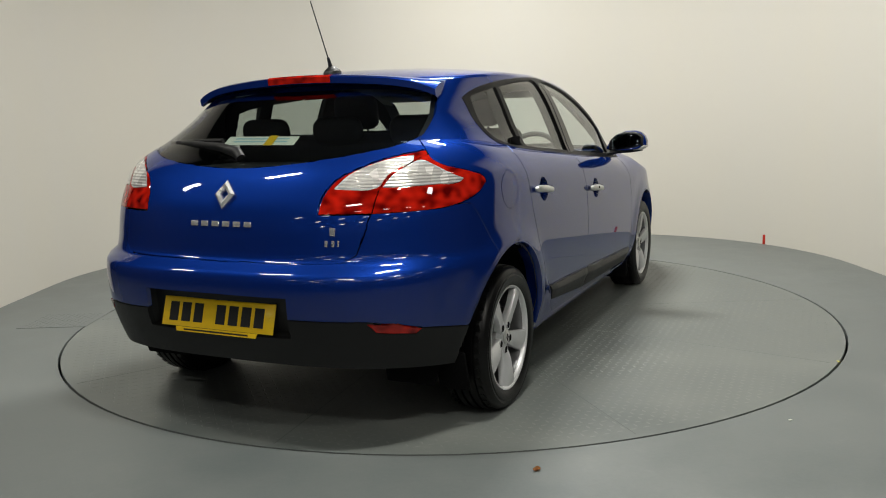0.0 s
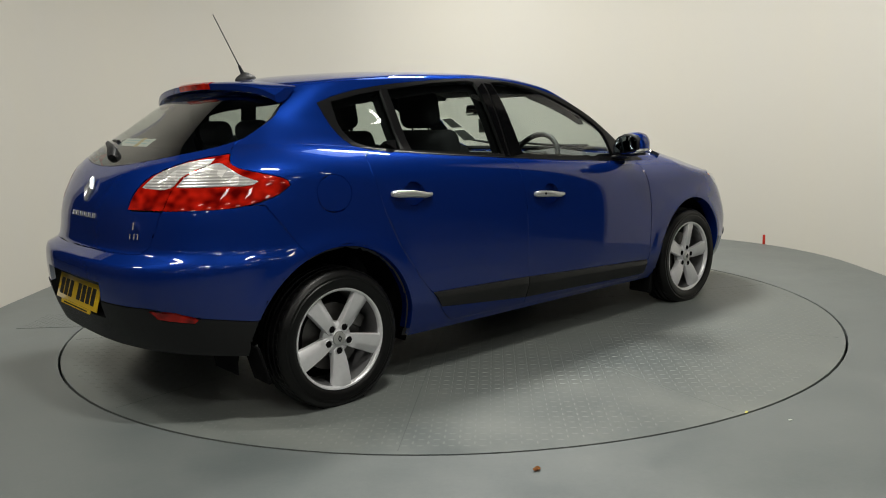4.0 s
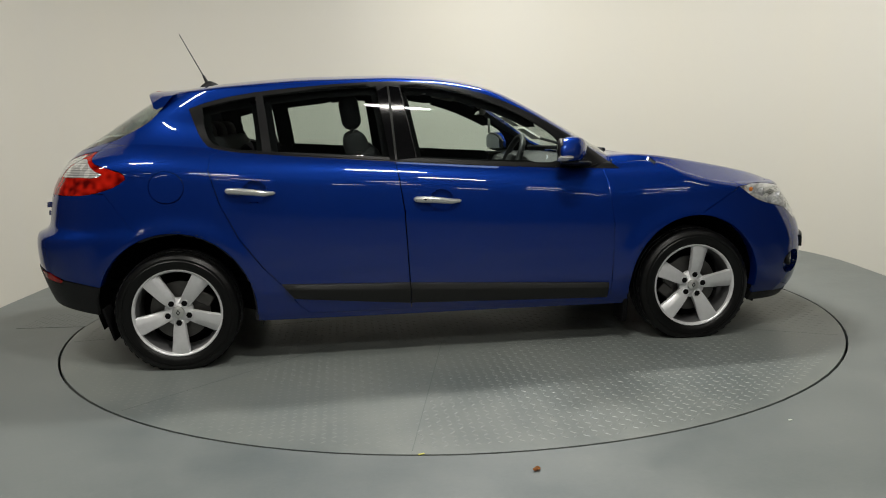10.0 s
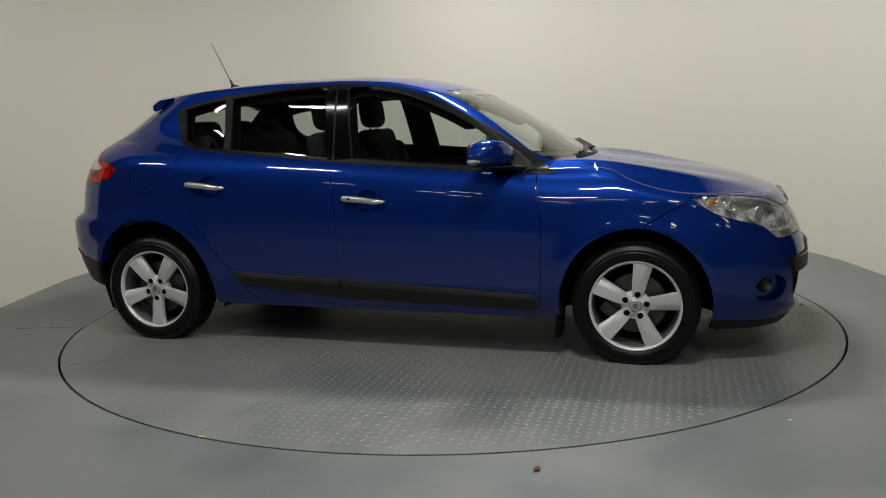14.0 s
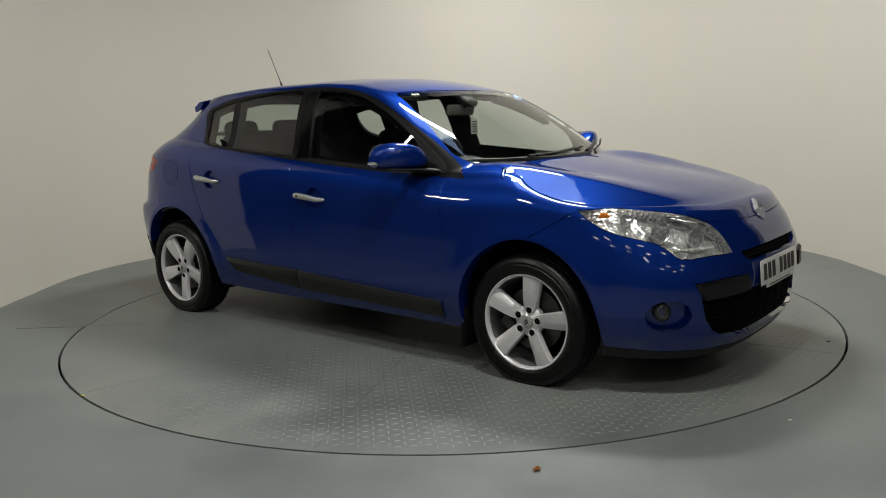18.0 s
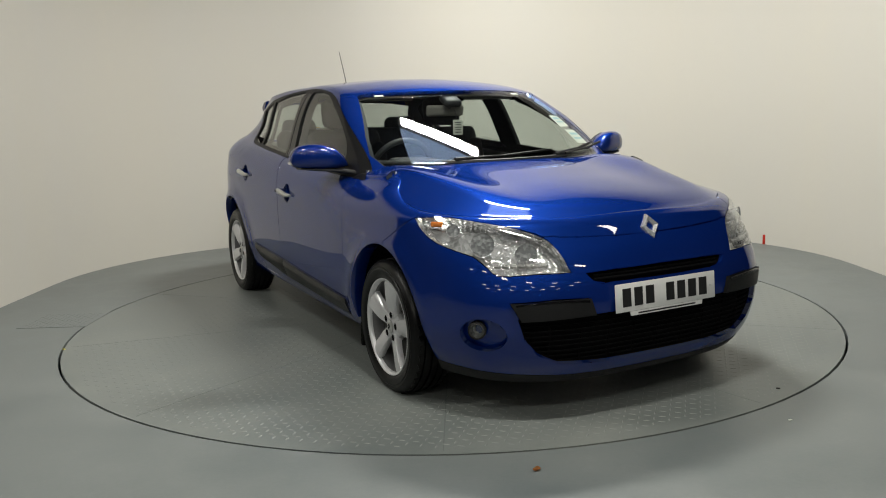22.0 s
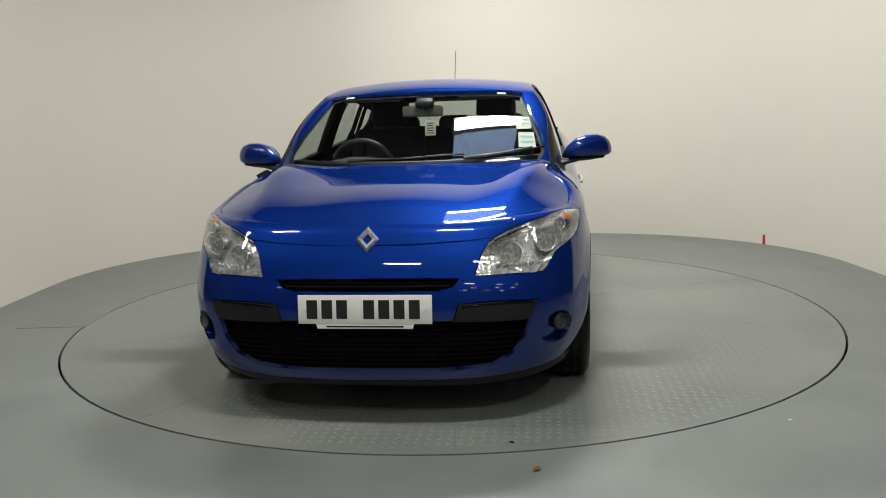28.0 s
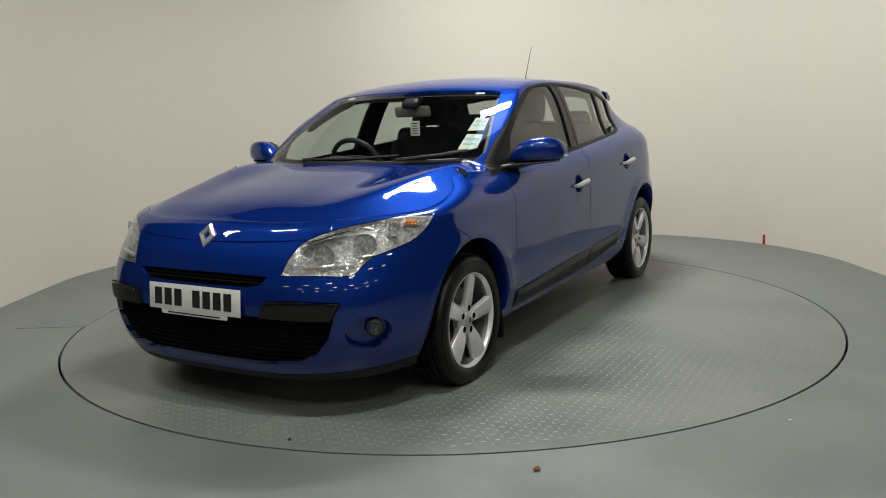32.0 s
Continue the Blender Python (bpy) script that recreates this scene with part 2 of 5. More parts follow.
def tube(points, radius, n=8, bm=None):
    """A round bar along points; radius may be a list."""
    bm = bm or bmesh.new()
    pts = [Vector(p) for p in points]
    rs = radius if isinstance(radius, (list, tuple)) else [radius] * len(pts)
    rings = []
    for i, p in enumerate(pts):
        d = (pts[min(i + 1, len(pts) - 1)] - pts[max(i - 1, 0)]).normalized()
        q = d.to_track_quat("Z", "Y")
        rings.append([bm.verts.new(p + q @ Vector((rs[i] * math.cos(2 * math.pi * k / n), rs[i] * math.sin(2 * math.pi * k / n), 0))) for k in range(n)])
    for a, b in zip(rings, rings[1:]):
        for i in range(n):
            bm.faces.new((a[i], a[(i + 1) % n], b[(i + 1) % n], b[i]))
    bm.faces.new(rings[0])
    bm.faces.new(rings[-1])
    return bm


def slab(outline, axis, low, high, r=0.0, bm=None):
    """A flat outline of pairs, thickened along an axis."""
    bm = bm or bmesh.new()
    put = {"x": lambda a, b, c: (c, a, b), "y": lambda a, b, c: (a, c, b), "z": lambda a, b, c: (a, b, c)}[axis]
    lo = [bm.verts.new(put(a, b, low)) for a, b in outline]
    hi = [bm.verts.new(put(a, b, high)) for a, b in outline]
    fs = [bm.faces.new(lo), bm.faces.new(hi)]
    for i in range(len(lo)):
        j = (i + 1) % len(lo)
        fs.append(bm.faces.new((lo[i], lo[j], hi[j], hi[i])))
    if r:
        es = list({e for f in fs for e in f.edges})
        bmesh.ops.bevel(bm, geom=es, offset=r, segments=2, affect="EDGES", profile=.5)
    return bm


def thing(name, label, category, group="", kind=""):
    return tagged(new(name), label, category, group, kind)


# ---- car body surface ----
def table(*pts):
    """A smooth curve through the points, level beyond its ends."""
    xs, ys = [np.array(v, float) for v in zip(*sorted(pts))]
    h = np.diff(xs)
    d = np.diff(ys) / h
    m = np.concatenate([[d[0]], np.where(d[1:] * d[:-1] > 0, 2 * d[1:] * d[:-1] / (d[1:] + d[:-1] + 1e-12), 0), [d[-1]]])

    def at(x):
        x = np.clip(x, xs[0], xs[-1])
        i = np.clip(np.searchsorted(xs, x) - 1, 0, len(xs) - 2)
        u = (x - xs[i]) / h[i]
        return (ys[i] * (1 + 2 * u) * (1 - u) ** 2 + h[i] * m[i] * u * (1 - u) ** 2
                + ys[i + 1] * u * u * (3 - 2 * u) + h[i] * m[i + 1] * u * u * (u - 1))
    return at


nose_x = table((.13, 2.04), (.18, 2.085), (.24, 2.118), (.36, 2.138), (.46, 2.14), (.54, 2.13), (.6, 2.11), (.66, 2.085), (.72, 2.05), (.8, 2.0))
tail_x = table((.18, -2.0), (.33, -2.07), (.42, -2.1), (.52, -2.12), (.59, -2.122), (.64, -2.119), (.662, -2.112), (.676, -2.098), (.686, -2.066), (.70, -2.054), (.8, -2.04), (.88, -2.02),
               (.94, -1.99), (1.0, -1.95), (1.05, -1.9), (1.15, -1.755), (1.25, -1.6), (1.31, -1.5), (1.36, -1.41), (1.42, -1.28))
tail_len = table((.3, .8), (.9, .8), (1.05, .7), (1.15, .56), (1.25, .45), (1.35, .36), (1.42, .3))
nose_pow = table((.2, 3.1), (.45, 3.2), (.6, 3.0), (.75, 2.7))
tail_pow = table((.3, 3.0), (.6, 3.05), (.8, 2.9), (1.05, 2.95), (1.3, 2.95))


def screen_x(z):
    """The windscreen's middle line, gently bowed, tucked in under the roof's edge."""
    d = z - 1.16
    return .7115 - 1.748 * d - .32 * d * d - 3.5 * np.clip(z - 1.34, 0, None) ** 1.6


screen_len = table((.9, .30), (1.0, .23), (1.2, .17), (1.4, .15))
belt_z = table((.95, .908), (.8, .915), (.39, .94), (-.23, .99), (-.87, 1.05), (-1.12, 1.08), (-1.5, 1.11), (-2.0, 1.12))
side_w = table((-.75, .860), (-.6, .876), (-.5, .884), (-.4, .888), (-.3, .888), (-.2, .884), (-.12, .876), (-.06, .862), (-.02, .837), (0, .81),
               (.1, .777), (.2, .74), (.28, .705), (.34, .67), (.39, .625), (.43, .57), (.5, .4))
low_w = table((.15, .93), (.2, .955), (.27, .985), (.36, 1))
lower_taper = table((1.4, .985), (.9, 1), (-1.0, 1), (-1.3, .995), (-2, .98))
upper_taper = table((1.1, .92), (.86, .935), (.5, .978), (0, .984), (-.5, .964), (-.9, .922), (-1.2, .858), (-1.45, .835), (-2, .835))
hood_z = table((.6, 1.0), (.8, .988), (1.0, .976), (1.2, .949), (1.4, .920), (1.6, .891), (1.8, .852), (1.95, .803), (2.05, .745), (2.14, .67))
crest_z = table((.8, .022), (.95, .034), (1.1, .050), (1.2, .054), (1.3, .052), (1.5, .040), (1.75, .020), (1.95, 0))
crest_y = table((.8, .665), (1.0, .66), (1.25, .637), (1.5, .59), (1.74, .55), (1.84, .49), (1.95, .42))
hood_drop = table((.8, .068), (1.2, .078), (1.6, .095), (2.1, .095))
roof_z = table((-1.6, 1.325), (-1.45, 1.362), (-1.25, 1.399), (-1.0, 1.424), (-.6, 1.442), (-.3, 1.442), (0, 1.427), (.15, 1.404), (.3, 1.368), (.45, 1.31))
floor_z = table((2.1, .15), (1.7, .165), (1.5, .18), (.9, .2), (-.9, .215), (-1.6, .27), (-2.1, .33))
round_r = table((.8, 0), (.95, .012), (1.2, .05), (1.8, .05), (2.0, .035), (2.1, .03))


def step(a, b, x):
    u = np.clip((x - a) / (b - a), 0, 1)
    return u * u * (3 - 2 * u)


def width(x, z):
    d = z - belt_z(x)
    k = step(-.14, .12, d)
    # the arches are flared a little
    rear, front = np.hypot(x + 1.32, z - .286), np.hypot(x - 1.318, z - .284)
    flare = .014 * np.exp(-((rear - .40) / .055) ** 2) + .012 * np.exp(-((front - .375) / .055) ** 2)
    return side_w(d) * low_w(z) * (lower_taper(x) * (1 - k) + upper_taper(x) * k) + flare * step(.2, .4, z)


def hood_at(x, y):
    """The bonnet: crowned between two crests, from which it falls to the wings."""
    y = np.abs(y)
    c = crest_y(x)

    def crown(v):
        return hood_z(x) - hood_drop(x) * (v / .8) ** 2.2 + crest_z(x) * np.exp(-((np.minimum(v, c) - c) / .17) ** 2) * np.exp(-((np.maximum(v, c) - c) / .12) ** 2)
    fall = crown(c) + (crown(np.full_like(y, .82)) - crown(c)) * (y - c) / (.82 - c)
    k = step(-.02, .03, y - c) * step(1.9, 1.7, x)
    return crown(y) * (1 - k) + fall * k


def roof_at(x, y):
    return roof_z(x) - .036 * (y / .55) ** 2


NF, NS, NR = 44, 70, 40
X0, XA = 1.30, .80


def lower(s, z, off=0.0):
    """The body's plan contour at height z, below the shoulder: s 0..1 nose, 1..2 side, 2..3 tail."""
    xr = tail_x(z) + tail_len(z)
    a, b = np.clip(s, 0, 1) * np.pi / 2, np.clip(s - 2, 0, 1) * np.pi / 2
    n, m = 2 / nose_pow(z), 2 / tail_pow(z)
    x = np.where(s < 1, X0 + (nose_x(z) - X0 - off) * np.cos(a) ** n,
                 np.where(s > 2, xr + (tail_x(z) - xr + off) * np.sin(b) ** m, X0 + (xr - X0) * (s - 1)))
    y = (width(x, z) - off) * np.where(s < 1, np.sin(a) ** n, np.where(s > 2, np.cos(b) ** m, 1))
    return x, y


def upper(s, z):
    """The cabin's plan contour: windscreen, side, tail."""
    sa = 1 + (X0 - XA) / (X0 - tail_x(1.05) - tail_len(1.05))
    xr = tail_x(z) + tail_len(z)
    x0 = screen_x(z) - screen_len(z)
    a, b = np.clip(s / sa, 0, 1) * np.pi / 2, np.clip(s - 2, 0, 1) * np.pi / 2
    m = 2 / tail_pow(z)
    x = np.where(s < sa, x0 + screen_len(z) * np.cos(a),
                 np.where(s > 2, xr + (tail_x(z) - xr) * np.sin(b) ** m, x0 + (xr - x0) * (s - sa) / (2 - sa)))
    y = width(x, z) * np.where(s < sa, np.sin(a), np.where(s > 2, np.cos(b) ** m, 1))
    return x, y


def skin_grid():
    """Rows of points of the right half, from the sill to the roof's middle line; y is positive here."""
    s = np.concatenate([np.linspace(0, 1, NF, endpoint=False), np.linspace(1, 2, NS, endpoint=False), np.linspace(2, 3, NR + 1)])
    z = np.full_like(s, .8)
    for _ in range(12):
        x, y = lower(s, z, round_r(lower(s, z)[0]))
        z = .5 * z + .5 * np.where(x > XA, hood_at(x, y), belt_z(x))
    top, bottom = z, floor_z(lower(s, np.full_like(s, .3))[0])
    rr = round_r(lower(s, top)[0])
    rows = []
    for u in np.concatenate([np.linspace(0, .9, 36), .9 + .1 * np.sin(np.linspace(0, np.pi / 2, 9)[1:])]):
        z = bottom + (top - bottom) * u
        h = np.clip(z - (top - rr), 0, None)
        off = np.where(rr > 0, rr - np.sqrt(np.clip(rr * rr - h * h, 0, None)), 0)
        rows.append(np.stack([*lower(s, z, off), z], -1))
    # bonnet band
    zg = np.full_like(s, 1.0)
    for _ in range(12):
        x, y = upper(s, zg)
        zg = .5 * zg + .5 * np.where(x > XA - .001, hood_at(x, y) - .004, belt_z(x))
    inner = np.stack([*upper(s, zg), zg], -1)
    for u in np.linspace(0, 1, 31)[1:]:
        p = rows[43] * (1 - u) + inner * u
        sel = (p[:, 0] > XA) & (s < 1.5)
        p[sel, 2] = hood_at(p[sel, 0], p[sel, 1])
        rows.append(p)
    # cabin
    zt = np.full_like(s, 1.38)
    for _ in range(30):
        x, y = upper(s, zt)
        zt = .6 * zt + .4 * (roof_at(x, y) - .002)
    for u in np.linspace(0, 1, 25)[1:]:
        z = zg + (zt - zg) * u
        rows.append(np.stack([*upper(s, z), z], -1))
    edge = rows[-1]
    for u in np.linspace(0, 1, 13)[1:]:
        p = edge.copy()
        p[:, 1] *= 1 - u
        p[:, 2] = roof_at(p[:, 0], p[:, 1])
        rows.append(p)
    return np.array(rows)


def plane(view, p):
    """A point's two coordinates in a view: S side, F front or back, T top, P nose corner, Q tail corner."""
    x, y, z = p[..., 0], -p[..., 1], p[..., 2]
    return {"S": (x, z), "F": (y, z), "T": (x, y), "P": ((y - x) * .7071, z), "Q": ((y + x) * .7071, z)}[view]


def inside(poly, a, b):
    hit = False
    for (x0, y0), (x1, y1) in zip(poly, poly[1:] + poly[:1]):
        if (y0 > b) != (y1 > b) and a < (x1 - x0) * (b - y0) / (y1 - y0) + x0:
            hit = not hit
    return hit


def oval(cx, cz, rx, rz, n=28):
    return [(cx + rx * math.cos(2 * math.pi * i / n), cz + rz * math.sin(2 * math.pi * i / n)) for i in range(n)]


def flat(view, pts):
    return [tuple(float(v) for v in plane(view, np.array((p[0], -p[1], p[2])))) for p in pts]


def soft(poly, n=3):
    """An outline with its gentle bends rounded and its sharp corners kept."""
    out, pts = [], [Vector(p) for p in poly]
    count = len(pts)

    def lean(i):
        a, b = pts[i] - pts[i - 1], pts[(i + 1) % count] - pts[i]
        return Vector((0, 0)) if a.angle(b) > radians(52) else (a / a.length + b / b.length).normalized()
    for i in range(count):
        p, q = pts[i], pts[(i + 1) % count]
        d = (q - p).length
        a, b = lean(i) * d, lean((i + 1) % count) * d
        a, b = a if a.length else (q - p), b if b.length else (q - p)
        for k in range(n):
            u = k / n
            out.append(tuple(p * (2 * u ** 3 - 3 * u * u + 1) + a * (u ** 3 - 2 * u * u + u) + q * (3 * u * u - 2 * u ** 3) + b * (u ** 3 - u * u)))
    return out


TAIL = [(-1.998, .405, .868), (-1.971, .413, .926), (-1.927, .45, .985), (-1.876, .516, 1.023), (-1.8, .595, 1.056), (-1.683, .689, 1.078), (-1.705, .719, 1.051),
        (-1.696, .755, 1.028), (-1.647, .8, 1.009), (-1.583, .833, .991), (-1.528, .853, .969), (-1.52, .858, .948), (-1.567, .851, .917), (-1.648, .831, .89),
        (-1.743, .791, .873), (-1.831, .729, .869), (-1.929, .604, .867)]
SPLIT = [(-1.936, .592, .867), (-1.903, .599, .933), (-1.863, .618, .984), (-1.806, .657, 1.02), (-1.748, .685, 1.047), (-1.698, .705, 1.062)]
HEAD = [(2.081, .419, .596), (2.044, .438, .663), (2.001, .471, .715), (1.96, .523, .745), (1.905, .598, .77), (1.828, .677, .787), (1.695, .76, .801), (1.576, .834, .792),
        (1.632, .832, .748), (1.704, .815, .709), (1.8, .774, .681), (1.879, .726, .657), (1.925, .7, .623), (1.95, .685, .6), (2.033, .559, .597)]
GLASS_F = [(-.177, 1.364), (-.045, 1.362), (.132, 1.326), (.362, 1.234), (.558, 1.122), (.625, 1.06), (.655, .948), (.408, .958), (-.115, .998)]
GLASS_R = [(-.866, 1.326), (-.59, 1.357), (-.345, 1.371), (-.297, 1.362), (-.25, 1.005), (-.83, 1.052)]
GLASS_Q = [(-1.168, 1.275), (-1.05, 1.301), (-.903, 1.323), (-.873, 1.056), (-1.05, 1.076), (-1.115, 1.102), (-1.15, 1.155)]
DLO = [(-1.232, 1.272), (-1.131, 1.304), (-.93, 1.341), (-.618, 1.368), (-.333, 1.382), (-.16, 1.381), (.015, 1.363), (.13, 1.342), (.273, 1.3),
       (.415, 1.238), (.615, 1.131), (.818, 1.0), (.936, .908), (.684, .92), (.39, .938), (-.233, .986), (-.871, 1.043), (-1.07, 1.068), (-1.138, 1.09), (-1.187, 1.156)]
B_SEAM = [(-.222, .988), (-.19, .75), (-.172, .3), (-.17, .235)]
F_DOOR = B_SEAM + [(.83, .222), (.865, .25), (.87, .33), (.88, .63), (.845, .912), (.684, .92), (.39, .938)]
R_DOOR = [(-1.07, 1.068), (-1.118, 1.04), (-1.128, .98), (-1.08, .81), (-1.0, .64), (-.9, .5), (-.82, .41), (-.73, .29), (-.68, .245)] + B_SEAM[::-1] + [(-.871, 1.043)]
HATCH = [(-2.4, -.4, .69), (-2.08, -.05, .69), (-2.079, .05, .693), (-2.03, .43, .695), (-2.005, .51, .699), (-1.98, .548, .725), (-1.962, .574, .791), (-1.945, .584, .845)] + SPLIT + \
        [(-1.665, .67, 1.092), (-1.634, .64, 1.115), (-1.50, .612, 1.19), (-1.422, .603, 1.235), (-1.345, .59, 1.31), (-1.32, .4, 1.36), (-1.33, .0, 1.38), (-1.33, -.05, 1.38), (-2.4, -.4, 1.38)]
# name, view, outline, lower and upper bounds of x, bands (0 lower body, 1 bonnet, 2 cabin, 3 roof)
REGIONS = []


def region(*row):
    REGIONS.append(row)


region("none", "S", oval(-1.32, .286, .388, .402), (-9, 9), (0,))
region("none", "S", oval(1.318, .284, .36, .378), (-9, 9), (0,))
region("quarter_glass", "S", GLASS_Q, (-9, 9), (0, 1, 2, 3))
region("rear_door_glass", "S", GLASS_R, (-9, 9), (0, 1, 2, 3))
region("front_door_glass", "S", GLASS_F, (-9, 9), (0, 1, 2, 3))
region("window_surround", "S", DLO, (-9, 9), (0, 1, 2, 3))
region("windscreen", "F", [(-.1, .945), (.36, .95), (.6, .955), (.66, .968), (.69, 1.02), (.66, 1.11), (.555, 1.322), (.5, 1.334), (.3, 1.342), (-.1, 1.345)], (.2, 9), (2, 3))
region("clear_in", "Q", flat("Q", [(-1.947, .449, .955), (-1.893, .594, .956), (-1.862, .612, .99), (-1.821, .638, 1.018), (-1.765, .672, 1.042), (-1.74, .668, 1.061), (-1.796, .609, 1.053), (-1.86, .539, 1.029), (-1.906, .487, 1.0)]), (-9, -1), (0, 1, 2))
region("clear_out", "Q", flat("Q", [(-1.882, .611, .956), (-1.846, .633, .996), (-1.792, .666, 1.026), (-1.738, .697, 1.044), (-1.721, .742, 1.023), (-1.691, .785, .994), (-1.64, .819, .971), (-1.663, .812, .959), (-1.748, .764, .958), (-1.826, .693, .956)]), (-9, -1), (0, 1, 2))
region("tail_in", "Q", flat("Q", TAIL[:6] + SPLIT[::-1]), (-9, -1), (0, 1, 2))
region("tail_out", "Q", flat("Q", TAIL), (-9, -1), (0, 1, 2))
region("rear_glass", "F", [(-.1, 1.028), (.1, 1.032), (.33, 1.052), (.5, 1.08), (.6, 1.108), (.625, 1.135), (.598, 1.246), (.57, 1.30), (.436, 1.325), (-.1, 1.335)], (-9, -1.2), (0, 1, 2, 3))
region("plate_recess", "F", [(-.1, .583), (.325, .581), (.325, .435), (-.1, .435)], (-9, -1.8), (0,))
region("reflector", "Q", flat("Q", [(-2.012, .59, .49), (-1.95, .66, .485), (-1.872, .734, .457), (-1.886, .718, .438), (-1.984, .62, .455)]), (-9, -1), (0,))
region("valance", "Q", flat("Q", [(-2.1, -.1, .508), (-2.1, .3, .505), (-2.013, .595, .497), (-1.872, .734, .458), (-1.6, .837, .418), (-1.5, .86, .40), (-1.5, .9, .1), (-2.1, -.1, .1)]), (-9, -1.3), (0,))
region("hatch", "Q", flat("Q", HATCH), (-9, -1.1), (0, 1, 2, 3))
region("rear_bumper", "S", [(-1.66, .88), (-1.62, .875), (-1.47, .66), (-1.47, .1), (-2.3, .1), (-2.3, .88)], (-9, -1.2), (0,))
region("filler_flap", "S", oval(-1.325, .902, .082, .077), (-9, 9), (0,))
region("headlamp", "P", flat("P", HEAD), (1, 9), (0, 1))
region("upper_grille", "F", [(-.1, .593), (.25, .592), (.36, .589), (.335, .562), (.30, .551), (-.1, .546)], (1.6, 9), (0,))
region("trim_block", "F", [(.335, .428), (.358, .496), (.5, .500), (.655, .491), (.62, .42)], (1.4, 9), (0,))
region("lower_grille", "F", [(-.1, .43), (.337, .43), (.63, .43), (.605, .345), (.555, .284), (.475, .242), (.3, .230), (-.1, .227)], (1.4, 9), (0,))
region("fog_recess", "P", oval(-.852, .362, .094, .064), (1, 9), (0,))
region("handle_cup", "S", oval(-.912, .866, .058, .05), (-9, 9), (0,))
region("handle_cup", "S", oval(-.006, .790, .058, .05), (-9, 9), (0,))
region("front_lip", "F", [(-.1, .1), (-.1, .180), (.4, .183), (.7, .20), (.9, .225), (.9, .1)], (1.55, 9), (0,))
region("bonnet", "T", [(2.2, -.1), (2.07, -.1), (2.066, .0), (2.05, .227), (2.0, .455), (1.96, .519), (1.905, .592), (1.828, .668), (1.70, .752), (1.62, .9), (1.2, .9), (1.115, .705), (1.05, .665), (.931, .645), (.5, .64), (.5, -.1)], (.8, 9), (1,))
region("bonnet", "F", [(-.1, .711), (.0, .711), (.2, .715), (.36, .721), (.47, .727), (.56, .733), (.56, .95), (-.1, .95)], (1.8, 9), (0,))
region("front_bumper", "S", [(1.57, .9), (1.567, .79), (1.36, .672), (1.36, .1), (2.3, .1), (2.3, .9)], (1.2, 9), (0, 1))
region("front_door", "S", F_DOOR, (-9, 9), (0, 1, 2))
region("rear_door", "S", R_DOOR, (-9, 9), (0, 1, 2))
region("fender", "S", [(.83, .1), (.83, .222), (.865, .25), (.87, .33), (.88, .63), (.845, .912), (.86, 1.1), (2.3, 1.1), (2.3, .1)], (.8, 9), (0, 1))


SOFT = {"clear_in", "clear_out", "tail_in", "tail_out", "headlamp", "rear_glass", "window_surround", "quarter_glass", "front_door_glass"}
REGIONS = [(n, v, soft(p) if n in SOFT else p, x, b) for n, v, p, x, b in REGIONS]


